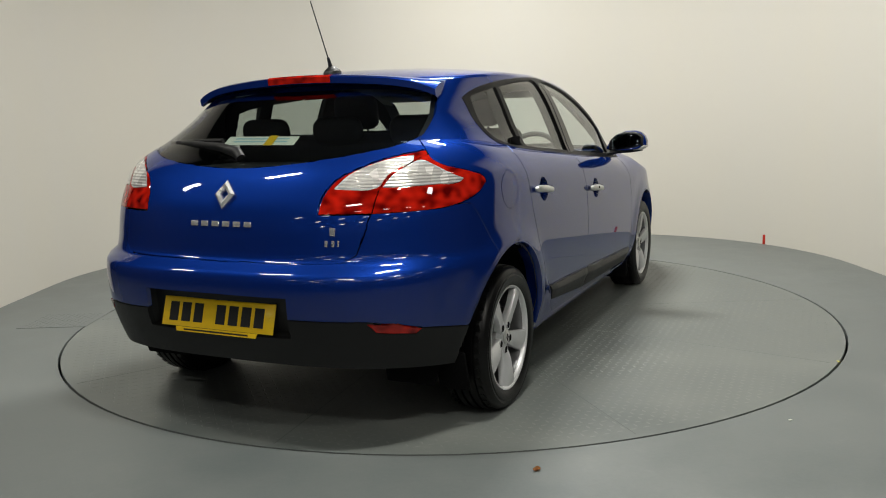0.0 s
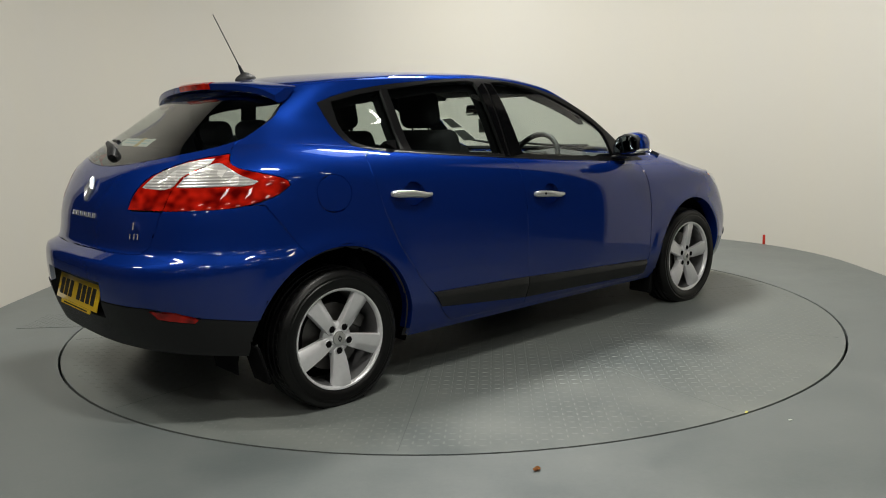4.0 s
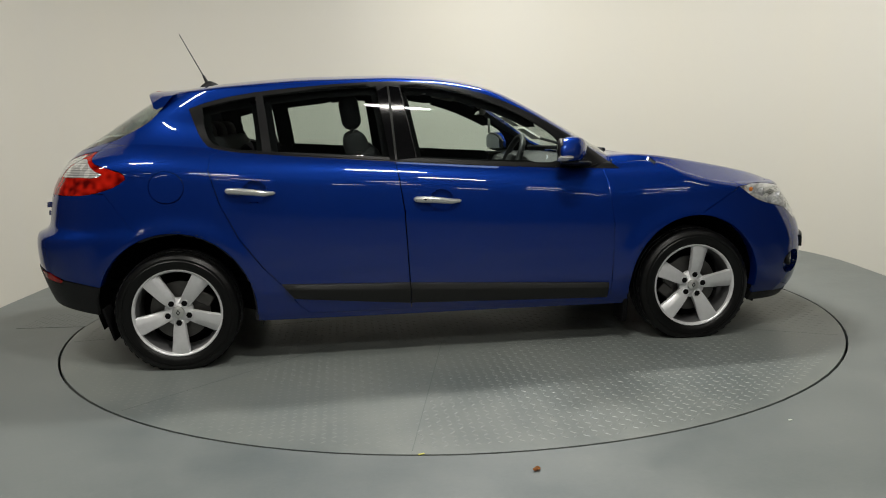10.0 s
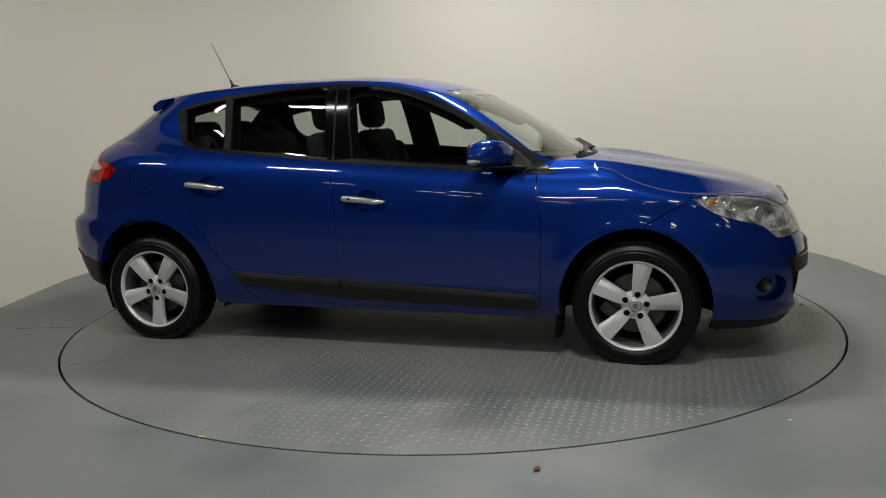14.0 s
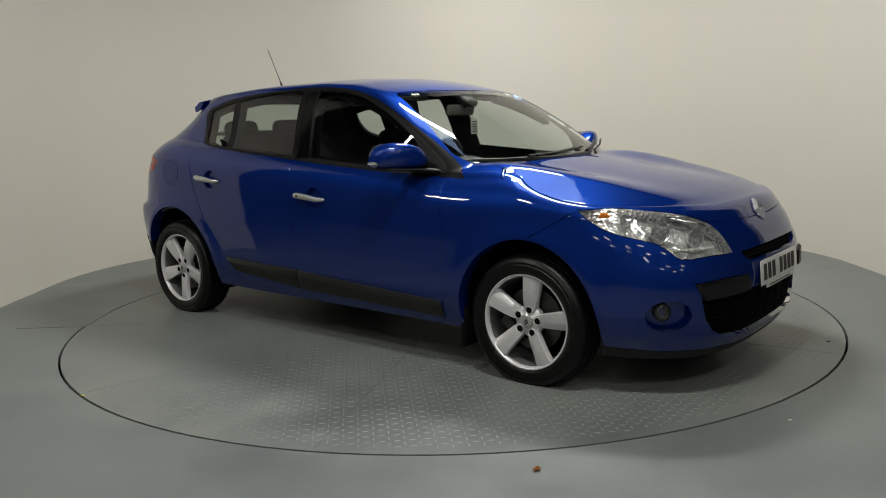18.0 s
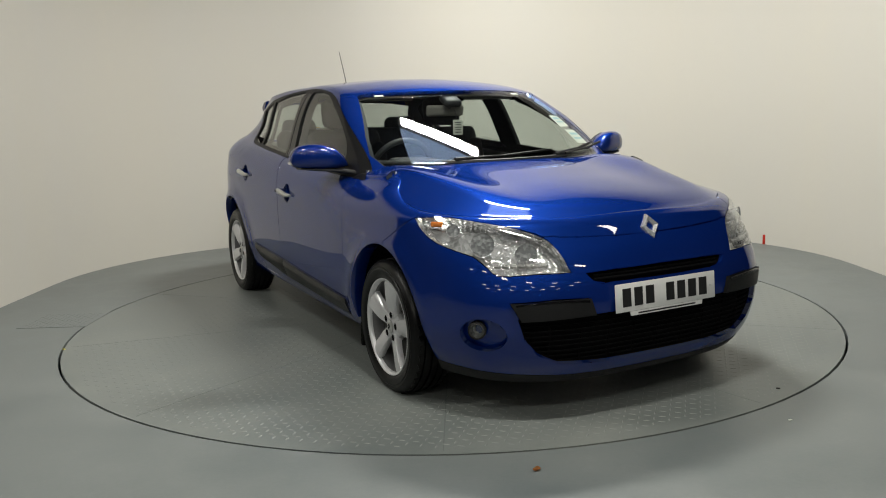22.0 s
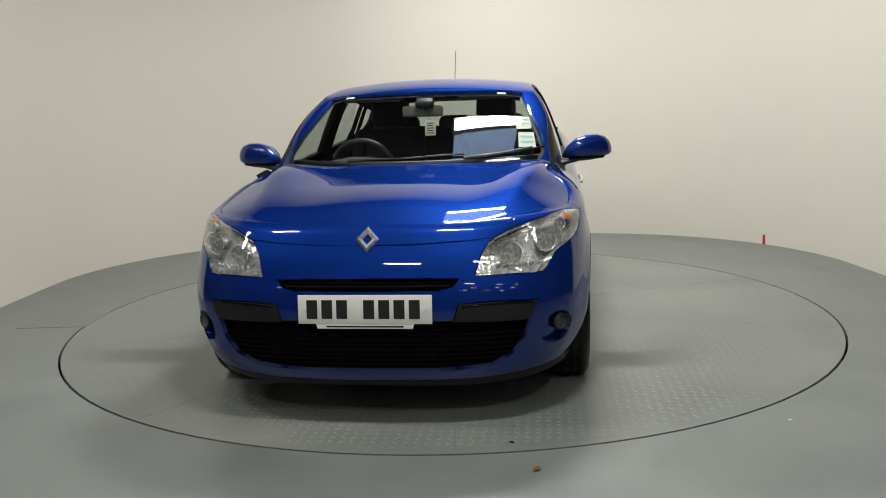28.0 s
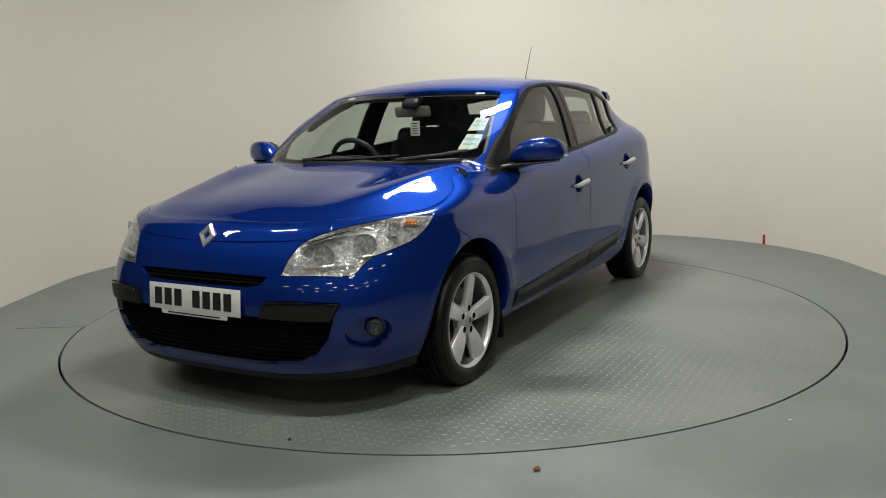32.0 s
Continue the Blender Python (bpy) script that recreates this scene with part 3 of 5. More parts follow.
def cut_skin():
    """The right half of the body, cut along all outlines: points, normals and the faces of each region."""
    grid = skin_grid()
    grid[..., 1] *= -1
    nr, nc = grid.shape[:2]
    flatp = grid.reshape(-1, 3)
    key, ids, pts = {}, np.empty(len(flatp), int), []
    for i, p in enumerate(flatp):
        k = tuple(np.round(p, 5) + 0.0)
        if k not in key:
            key[k] = len(pts)
            pts.append(p)
        ids[i] = key[k]
    ids = ids.reshape(nr, nc)
    pts = [np.array(p) for p in pts]
    faces, band = [], []
    for r in range(nr - 1):
        for c in range(nc - 1):
            f = []
            for v in (ids[r, c], ids[r, c + 1], ids[r + 1, c + 1], ids[r + 1, c]):
                if v not in f:
                    f.append(v)
            if len(f) > 2:
                faces.append(f)
                band.append(0 if r < 43 else 1 if r < 73 else 2 if r < 97 else 3)
    nrm = [np.zeros(3) for _ in pts]
    for f in faces:
        a, b, c = pts[f[0]], pts[f[1]], pts[f[2]]
        n = np.cross(b - a, c - a) + (np.cross(c - a, pts[f[3]] - a) if len(f) > 3 else 0)
        for v in f:
            nrm[v] += n
    for i, n in enumerate(nrm):
        if abs(pts[i][1]) < 1e-5:
            n[1] = 0
        nrm[i] = n / (np.linalg.norm(n) + 1e-12)
    mid = np.mean([v @ p for v, p in zip(nrm, [p - np.array((0, 0, .7)) for p in pts])])
    if mid < 0:
        nrm = [-n for n in nrm]
        faces = [f[::-1] for f in faces]
    band = np.array(band)
    cen = np.array([np.mean([pts[v] for v in f], axis=0) for f in faces])
    rad = np.array([max(np.linalg.norm(pts[v] - c) for v in f) for f, c in zip(faces, cen)])
    kids = [[f] for f in faces]
    split = {}
    for name, view, poly, (x0, x1), bands in REGIONS:
        ca, cb = plane(view, cen)
        ok = np.isin(band, bands) & (cen[:, 0] > x0) & (cen[:, 0] < x1)
        if view == "S" and x1 - x0 > 15:
            ok &= cen[:, 1] < -.45
        for (a0, b0), (a1, b1) in zip(poly, poly[1:] + poly[:1]):
            near = ok & (ca > min(a0, a1) - rad) & (ca < max(a0, a1) + rad) & (cb > min(b0, b1) - rad) & (cb < max(b0, b1) + rad)
            na, nb = b1 - b0, a0 - a1
            ln = math.hypot(na, nb)
            if ln < 1e-9:
                continue
            for i in np.nonzero(near)[0]:
                out = []
                for f in kids[i]:
                    d = []
                    for v in f:
                        a, b = plane(view, pts[v])
                        d.append(((a - a0) * na + (b - b0) * nb) / ln)
                    if max(d) < 2e-4 or min(d) > -2e-4:
                        out.append(f)
                        continue
                    lo, hi = [], []
                    for k, v in enumerate(f):
                        w, dv, dw = f[(k + 1) % len(f)], d[k], d[(k + 1) % len(f)]
                        if abs(dv) < 2e-4:
                            lo.append(v)
                            hi.append(v)
                        else:
                            (hi if dv > 0 else lo).append(v)
                        if abs(dv) >= 2e-4 and abs(dw) >= 2e-4 and (dv > 0) != (dw > 0):
                            e = (min(v, w), max(v, w))
                            if e not in split:
                                u = dv / (dv - dw)
                                split[e] = len(pts)
                                pts.append(pts[v] * (1 - u) + pts[w] * u)
                                n = nrm[v] * (1 - u) + nrm[w] * u
                                nrm.append(n / (np.linalg.norm(n) + 1e-12))
                            lo.append(split[e])
                            hi.append(split[e])
                    out += [g for g in (lo, hi) if len(g) > 2]
                kids[i] = out
    groups = {}
    for i, fs in enumerate(kids):
        for f in fs:
            g, todo = [], list(f)
            c = np.mean([pts[v] for v in f], axis=0)
            for k, v in enumerate(f):
                stack = [(v, f[(k + 1) % len(f)])]
                while stack:
                    a, b = stack.pop()
                    m = split.get((min(a, b), max(a, b)))
                    if m is None:
                        if a not in g:
                            g.append(a)
                    else:
                        stack += [(m, b), (a, m)]
            label = None
            for name, view, poly, (x0, x1), bands in REGIONS:
                if band[i] in bands and x0 < cen[i][0] < x1 and (view != "S" or x1 - x0 < 15 or c[1] < -.45):
                    a, b = plane(view, c)
                    if inside(poly, a, b):
                        label = name
                        break
            if label is None:
                label = "roof" if band[i] == 3 else "body_side"
            groups.setdefault(label, []).append(g)
    return np.array(pts), np.array(nrm), groups


def panel(name, pts, nrm, faces, mat, side=0, gap=.0026, flange=.02, push=0.0):
    """A body panel from skin faces with turned-in edges. side: 0 whole across the middle, -1 right, 1 left."""
    used = sorted({v for f in faces for v in f})
    at = {v: i for i, v in enumerate(used)}
    p, n = pts[used].copy(), nrm[used].copy()
    fs = [[at[v] for v in f] for f in faces]
    count = {}
    for f in fs:
        for a, b in zip(f, f[1:] + f[:1]):
            count.setdefault((min(a, b), max(a, b)), []).append((a, b, f))
    rim = [v[0] for v in count.values() if len(v) == 1 and not (abs(p[v[0][0]][1]) < 1e-4 and abs(p[v[0][1]][1]) < 1e-4)]
    pull = np.zeros_like(p)
    for a, b, f in rim:
        e = p[b] - p[a]
        k = np.cross((n[a] + n[b]) / 2, e)
        k /= np.linalg.norm(k) + 1e-9
        if k @ (p[f].mean(axis=0) - p[a]) < 0:
            k = -k
        pull[a] += k
        pull[b] += k
    ln = np.linalg.norm(pull, axis=1)
    pull[ln > 0] /= ln[ln > 0][:, None]
    pull[np.abs(p[:, 1]) < 1e-4, 1] = 0
    p = p + pull * gap + n * push
    if flange:
        low = {}
        for a, b, f in rim:
            for v in (a, b):
                if v not in low:
                    low[v] = len(p)
                    p = np.vstack([p, p[v] - n[v] * flange])
                    n = np.vstack([n, n[v]])
            fs.append([b, a, low[a], low[b]])
    if side >= 0:
        q, m = p * (1, -1, 1), n * (1, -1, 1)
        gs = [f[::-1] for f in fs]
        if side == 1:
            p, n, fs = q, m, gs
        else:
            to = {}
            extra, en = [], []
            for i in range(len(p)):
                if abs(p[i][1]) < 1e-4:
                    to[i] = i
                else:
                    to[i] = len(p) + len(extra)
                    extra.append(q[i])
                    en.append(m[i])
            fs = fs + [[to[v] for v in f] for f in gs]
            p, n = np.vstack([p, extra]), np.vstack([n, en])
    return mesh(name, p, fs, mat, True, n)


# ---- the car ----
AXLE = {"front": (1.3205, .284, 170), "rear": (-1.3205, .286, 0)}


def build_wheel(car, x, z, side, turn):
    """One wheel as a part of the car, with tyre, rim, spokes, bolts and brake."""
    bm = lathe([(.20, -.09), (.27, -.098), (.288, -.088), (.298, -.07), (.300, -.056), (.293, -.054), (.293, -.048), (.302, -.046), (.303, -.022), (.295, -.020),
                (.295, -.012), (.304, -.010), (.304, .012), (.295, .014), (.295, .022), (.303, .024), (.302, .048), (.294, .050), (.294, .056), (.300, .058),
                (.297, .074), (.290, .090), (.284, .094), (.272, .102), (.262, .100), (.258, .1035), (.24, .1025), (.224, .096), (.216, .088), (.206, .08), (.20, .05)], 72, closed=True)
    wheel = part("wheel", bm, RUBBER, car, "black road tyre on a silver five-spoke alloy rim")
    wheel.matrix_basis = Matrix.Translation((x, side * .772, z)) @ pose(0, 0, 0, 0, turn, 0 if side > 0 else 180)
    lugs = bmesh.new()
    for row in (-.066, -.034, .034, .066):
        for i in range(44):
            a = 2 * math.pi * (i + (.5 if row > 0 else 0)) / 44
            m = Matrix.Rotation(a, 4, "Y") @ pose(.2990, row, 0, 20 if row > 0 else -20)
            v = bmesh.ops.create_cube(lugs, size=1)["verts"]
            for p in v:
                p.co = m @ Vector((p.co.x * .003, p.co.y * .02, p.co.z * .026))
    tread = part("tread", lugs, RUBBER, wheel, smooth=False)
    tread["kind"] = "stuff"
    part("rim", lathe([(.2035, .074), (.205, .084), (.209, .091), (.213, .094), (.217, .094), (.218, .088), (.213, .082), (.207, .072)], 72, closed=True), RIM_LIP, wheel)
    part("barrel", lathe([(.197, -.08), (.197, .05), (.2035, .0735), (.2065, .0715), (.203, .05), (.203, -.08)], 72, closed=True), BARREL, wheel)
    for k in range(5):
        bm = bmesh.new()
        a = radians(72 * k - 90)
        rows = [(.020, .018, .064), (.04, .024, .068), (.06, .028, .072), (.085, .032, .080), (.11, .035, .085), (.15, .0395, .089), (.185, .044, .091), (.2075, .047, .089)]
        rings = []
        for r, w, h in rows:
            k1 = min(1, max(0, (r - .06) / .08))
            prof = [(-w, h - .03), (-w, h - .005), (-w * .92, h), (w * .1, h - .001), (w * .3, h - .003), (w * .93, h - .003 - .014 * k1), (w, h - .008 - .014 * k1), (w, h - .036)]
            rings.append([bm.verts.new((r * math.cos(a) - q * math.sin(a), hh, r * math.sin(a) + q * math.cos(a))) for q, hh in prof])
        for g, h in zip(rings, rings[1:]):
            for i in range(len(g) - 1):
                bm.faces.new((g[i], g[i + 1], h[i + 1], h[i]))
        bm.faces.new(rings[0])
        bm.faces.new(rings[-1])
        part("spoke", bm, ALLOY, wheel)
        c = (.054 * math.cos(a), 0, .054 * math.sin(a))
        part("bolt_recess", lathe([(.0185, .04), (.0185, .0745), (.017, .0755), (.0155, .0735), (.0155, .05)], 20, centre=c), ALLOY, wheel)
        part("bolt", lathe([(.015, .05), (.015, .0742), (.010, .0748), (.0005, .0748)], 6, centre=c), DARK, wheel)
    part("hub", lathe([(.070, .03), (.070, .056), (.062, .062), (.04, .068), (.031, .074), (.0305, .04)], 40), ALLOY, wheel)
    part("centre_cap", lathe([(.0285, .06), (.0285, .077), (.0245, .080), (.0005, .081)], 32), SATIN, wheel)
    part("cap_mark", slab([(0, -.015), (.010, 0), (0, .015), (-.010, 0), (-.0055, 0), (0, .008), (.0055, 0), (0, -.008), (-.0055, -.0005), (-.010, -.0005)], "y", .0795, .083), TRIM, wheel)
    part("brake_disc", lathe([(.05, -.02), (.05, .015), (.145, .015), (.145, -.005), (.06, -.005)], 40), STEEL, wheel)
    part("caliper", block((.10, .07, .06), (-.115, .0, .06), .012, (0, -30, 0)), STEEL, wheel)
    part("drum_shield", lathe([(.196, -.075), (.196, -.07), (.001, -.07)], 32), DARK, wheel)
    return wheel


def across(z, y, off=0.0):
    """The nose's x at height z, y metres from the middle."""
    s = np.linspace(0, 1.3, 400)
    x, yy = lower(s, np.full_like(s, z))
    return float(np.interp(abs(y), yy, x)) - off


def across_tail(z, y):
    s = np.linspace(3, 1.7, 400)
    x, yy = lower(s, np.full_like(s, z))
    return float(np.interp(abs(y), yy, x))


def half(x, z):
    """The body's half width at x and height z, its rounded ends included."""
    s = np.linspace(0, 3, 700)
    xx, yy = lower(s, np.full_like(s, z))
    return float(np.interp(-x, -xx, yy))


def flank(x, z):
    return float(width(np.array(x), np.array(z)))


def strip(outline_low, outline_high, out, n=16, edge=.008):
    """A moulding on the car's flank between two lines of (x, z); out is how far it stands proud. Right side."""
    bm = bmesh.new()
    rows = []
    for u in np.linspace(0, 1, n):
        (x0, z0), (x1, z1) = [tuple(np.array(l[0]) * (1 - u) + np.array(l[1]) * u) for l in (outline_low, outline_high)]
        lift = out * min(1, 24 * min(u, 1 - u) + .5)
        ring = []
        for v, o in ((0, -.01), (0, .2), (.05, .45), (.62, 1.2), (.68, 1.3), (.74, 1.25), (.96, .65), (1, .1), (1, -.01)):
            x, z = x0 * (1 - v) + x1 * v, z0 * (1 - v) + z1 * v
            ring.append(bm.verts.new((x, -(flank(x, z) + (lift * o if o > 0 else -.01)), z)))
        rows.append(ring)
    for a, b in zip(rows, rows[1:]):
        for i in range(len(a)):
            j = (i + 1) % len(a)
            bm.faces.new((a[i], a[j], b[j], b[i]))
    bm.faces.new(rows[0])
    bm.faces.new(rows[-1])
    return bm


def flip(bm):
    for v in bm.verts:
        v.co.y = -v.co.y
    return bm


def diamond(h, w, thick, bm=None):
    """An open lozenge in the y z plane, folded along its middle."""
    bm = bm or bmesh.new()
    outer = [(0, h), (w, 0), (0, -h), (-w, 0)]
    rings = []
    for k, x in ((1.0, 0), (1.0, thick * .45), (.74, thick), (.42, thick * .6), (.38, 0)):
        rings.append([bm.verts.new((x, a * k, b * k)) for a, b in outer])
    for g, q in zip(rings, rings[1:]):
        for i in range(4):
            j = (i + 1) % 4
            bm.faces.new((g[i], g[j], q[j], q[i]))
    return bm


def plate(car, name, centre, tilt, turn, mat, label, groups):
    """A number plate: the board, its raised border and plain bars in place of the characters."""
    p = part(name, slab([(-.26, -.0555), (.26, -.0555), (.26, .0555), (-.26, .0555)], "x", 0, .004, .0015), mat, car, label)
    p.matrix_basis = pose(*centre, 0, 0, turn) @ pose(0, 0, 0, 0, tilt, 0)
    y = -.226
    for i, w in enumerate(groups):
        if w:
            part("plate_bar", slab([(y, -.036), (y + w, -.036), (y + w, .036), (y, .036)], "x", .0035, .0052), INK, p)
        y += (w or .03) + .0165
    part("dealer_strip", slab([(-.185, -.074), (.185, -.074), (.19, -.0565), (-.19, -.0565)], "x", -.001, .003), mat, p)
    part("strip_bar", slab([(-.15, -.069), (.15, -.069), (.15, -.063), (-.15, -.063)], "x", .0025, .0038), INK, p)
    for yy in (-.235, .235):
        part("plate_screw", lathe([(.006, .0), (.006, .006), (.001, .007)], 12), mat, p).matrix_basis = pose(0, yy, .0, 0, 0, -90)
    return p


def build_seat(car, y, x=-.28):
    """A front seat with cushion, backrest and a head restraint on two chrome posts."""
    seat = part("front_seat", block((.52, .50, .16), (x + .27, y, .52), .05, (0, -6, 0), 3), CLOTH, car, "charcoal cloth front seat")
    bm = block((.13, .48, .62), (x - .06, y, .83), .05, (0, -17, 0), 3)
    for sy in (-.2, .2):
        block((.17, .10, .5), (x - .03, y + sy, .80), .045, (0, -17, 0), 3, bm)
    part("backrest", bm, CLOTH, seat)
    part("head_restraint", block((.105, .265, .19), (x - .155, y, 1.235), .055, (0, -8, 0), 4), CLOTH, seat)
    for sy in (-.065, .065):
        part("chrome_post", tube([(x - .135, y + sy, 1.05), (x - .152, y + sy, 1.18)], .0065, 8), CHROME, seat)
    return seat


def build_interior(car, inner):
    build_seat(car, -.36)
    build_seat(car, .36)
    bench = part("rear_seat", block((.48, 1.16, .17), (-.80, 0, .56), .05, (0, -6, 0), 3), CLOTH, car, "charcoal cloth rear bench")
    part("backrest", block((.14, 1.16, .56), (-1.07, 0, .86), .05, (0, -20, 0), 3), CLOTH, bench)
    for y in (-.4, 0, .4):
        part("head_restraint", block((.10, .25, .13), (-1.20, y, 1.145), .05, (0, -8, 0), 3), CLOTH, bench)
    part("parcel_shelf", block((.42, 1.12, .02), (-1.42, 0, 1.0), .008), TRIM, car)
    # dashboard
    bm = bmesh.new()
    prof = [(.98, .90), (.98, .935), (.80, .955), (.62, .955), (.52, .93), (.47, .86), (.50, .70), (.60, .55), (.95, .5)]
    rows = []
    for y in np.linspace(-.68, .68, 29):
        hood = .035 * math.exp(-((y + .36) / .17) ** 2)
        k = 1 - .06 * (abs(y) / .68) ** 4
        rows.append([bm.verts.new((.98 - (.98 - px) * k, y, pz + (hood if .5 < px < .7 and pz > .9 else 0))) for px, pz in prof])
    for a, b in zip(rows, rows[1:]):
        for i in range(len(prof) - 1):
            bm.faces.new((a[i], a[i + 1], b[i + 1], b[i]))
    bm.faces.new(rows[0])
    bm.faces.new(rows[-1])
    dash = part("dashboard", bm, TRIM, car, "dark grey dashboard")
    part("instrument_screen", block((.03, .24, .06), (.50, .0, .90), .01, (0, 20, 0)), GLOSS_BLACK, dash)
    for y in (-.13, .13):
        part("air_vent", block((.03, .09, .05), (.478, y, .84), .012), GLOSS_BLACK, dash)
    # steering wheel
    ring = bmesh.new()
    n, m = 40, 10
    vs = [[ring.verts.new(((.176 + .0155 * math.cos(b)) * math.cos(a), (.176 + .0155 * math.cos(b)) * math.sin(a), .0165 * math.sin(b)))
           for b in [2 * math.pi * j / m for j in range(m)]] for a in [2 * math.pi * i / n for i in range(n)]]
    for i in range(n):
        for j in range(m):
            ring.faces.new((vs[i][j], vs[(i + 1) % n][j], vs[(i + 1) % n][(j + 1) % m], vs[i][(j + 1) % m]))
    wheel = part("steering_wheel", ring, TRIM, car, "dark grey three-spoke steering wheel")
    wheel.matrix_basis = pose(.44, -.36, .915, 0, -66, 0)
    part("airbag_cover", block((.15, .16, .05), (0, 0, -.005), .024, (0, 0, 0), 3), TRIM, wheel)
    part("wheel_badge", lathe([(.02, 0), (.02, .004), (.001, .005)], 20, centre=(0, 0, 0)), CHROME, wheel).matrix_basis = pose(0, 0, .018, 90)
    for a in (0, 180):
        part("spoke", block((.13, .035, .018), (.115, 0, -.008), .008), SATIN if a != 180 else TRIM, wheel).matrix_basis = pose(0, 0, 0, 0, 0, a + 90)
    for y in (-.715, .715):
        part("footwell_side", block((.46, .03, .29), (.74, y, .795), .01), DARK, car)
    part("column", tube([(.44, -.36, .94), (.72, -.36, .80)], .03, 12), TRIM, car)
    # mirror, visors, tag
    mir = part("interior_mirror", block((.035, .24, .065), (.34, -.02, 1.232), .02, (0, 12, 0), 3), LINER, car, "interior mirror on the windscreen")
    part("mirror_glass", block((.004, .215, .048), (.320, -.02, 1.229), .001, (0, 12, 0)), CHROME, mir)
    part("stem", tube([(.35, 0, 1.245), (.375, 0, 1.275)], .012, 8), TRIM, mir)
    part("sensor_cover", block((.10, .11, .045), (.375, 0, 1.285), .02, (0, 28, 0), 3), TRIM, mir)
    for y in (-.34, .34):
        part("sun_visor", block((.14, .34, .02), (.17, y, 1.318), .009, (0, 14, 0)), LINER, car)
    tag = part("hanging_tag", block((.004, .062, .085), (.40, .03, 1.135), .001, (0, 0, 0)), PAPER, car, "white printed paper tag hanging below the mirror")
    for k in range(5):
        part("print_bar", block((.0012, .04 - .006 * (k % 2), .005), (.4028, .03, 1.163 - .014 * k), 0), INK, tag)
    part("tag_cord", tube([(.40, .03, 1.178), (.38, .02, 1.235)], .0015, 6), INK, tag)
    # trim that lines the inside of the shell
    inner("body_side", TRIM, "inner_trim", -.024, -.016)
    inner("roof", LINER, "headlining", -.03)
    inner("window_surround", DARK, "inner_frame", -.045, -.03)
    inner("front_door", TRIM, "door_card", -.06)
    inner("rear_door", TRIM, "door_card", -.06)


def build_mirror(car, s):
    """A door mirror: painted cap, black shell and foot, glass and clear indicator."""
    def ring(bm, y, z0, z1, x0, x1, n=20):
        out = []
        for i in range(n):
            c, d = math.cos(2 * math.pi * i / n), math.sin(2 * math.pi * i / n)
            c, d = math.copysign(abs(c) ** .7, c), math.copysign(abs(d) ** .7, d)
            out.append(bm.verts.new(((x0 + x1) / 2 + (x1 - x0) / 2 * c, s * y, (z0 + z1) / 2 + (z1 - z0) / 2 * d)))
        return out

    def loft(stations):
        bm = bmesh.new()
        rings = [ring(bm, *row) for row in stations]
        for a, b in zip(rings, rings[1:]):
            for i in range(len(a)):
                j = (i + 1) % len(a)
                bm.faces.new((a[i], a[j], b[j], b[i]))
        bm.faces.new(rings[0])
        bm.faces.new(rings[-1])
        return bm
    # half width, underside, top, back, front
    mir = part("door_mirror", loft([(.775, .966, .985, .66, .71), (.80, .960, 1.022, .635, .738), (.84, .956, 1.060, .61, .745), (.90, .955, 1.080, .588, .728), (.96, .959, 1.082, .57, .704),
                                    (1.0, .964, 1.072, .562, .68), (1.025, .972, 1.05, .562, .655), (1.038, .985, 1.02, .57, .63)]), PAINT, car, "blue door mirror on a black foot")
    part("mirror_shell", loft([(.80, .962, 1.018, .627, .645), (.84, .958, 1.055, .602, .635), (.90, .957, 1.075, .58, .615), (.96, .961, 1.077, .562, .60), (1.0, .966, 1.067, .554, .595), (1.022, .975, 1.045, .556, .59)]), BLACK, mir)
    part("mirror_glass", loft([(.82, .968, 1.035, .610, .614), (.86, .966, 1.058, .590, .594), (.92, .966, 1.066, .569, .573), (.98, .970, 1.062, .553, .557), (1.008, .98, 1.045, .550, .554)]), MIRROR, mir)
    part("mirror_foot", loft([(.765, .918, .952, .63, .80), (.80, .930, .956, .62, .775), (.86, .943, .960, .60, .735), (.93, .948, .962, .582, .70), (1.0, .957, .966, .57, .66)]), BLACK, mir)
    part("indicator", loft([(.96, .962, .982, .560, .60), (1.0, .965, .990, .553, .61), (1.024, .972, .998, .556, .635), (1.040, .983, .994, .565, .62)]), CLEAR_LAMP, mir, "clear indicator")
    return mir


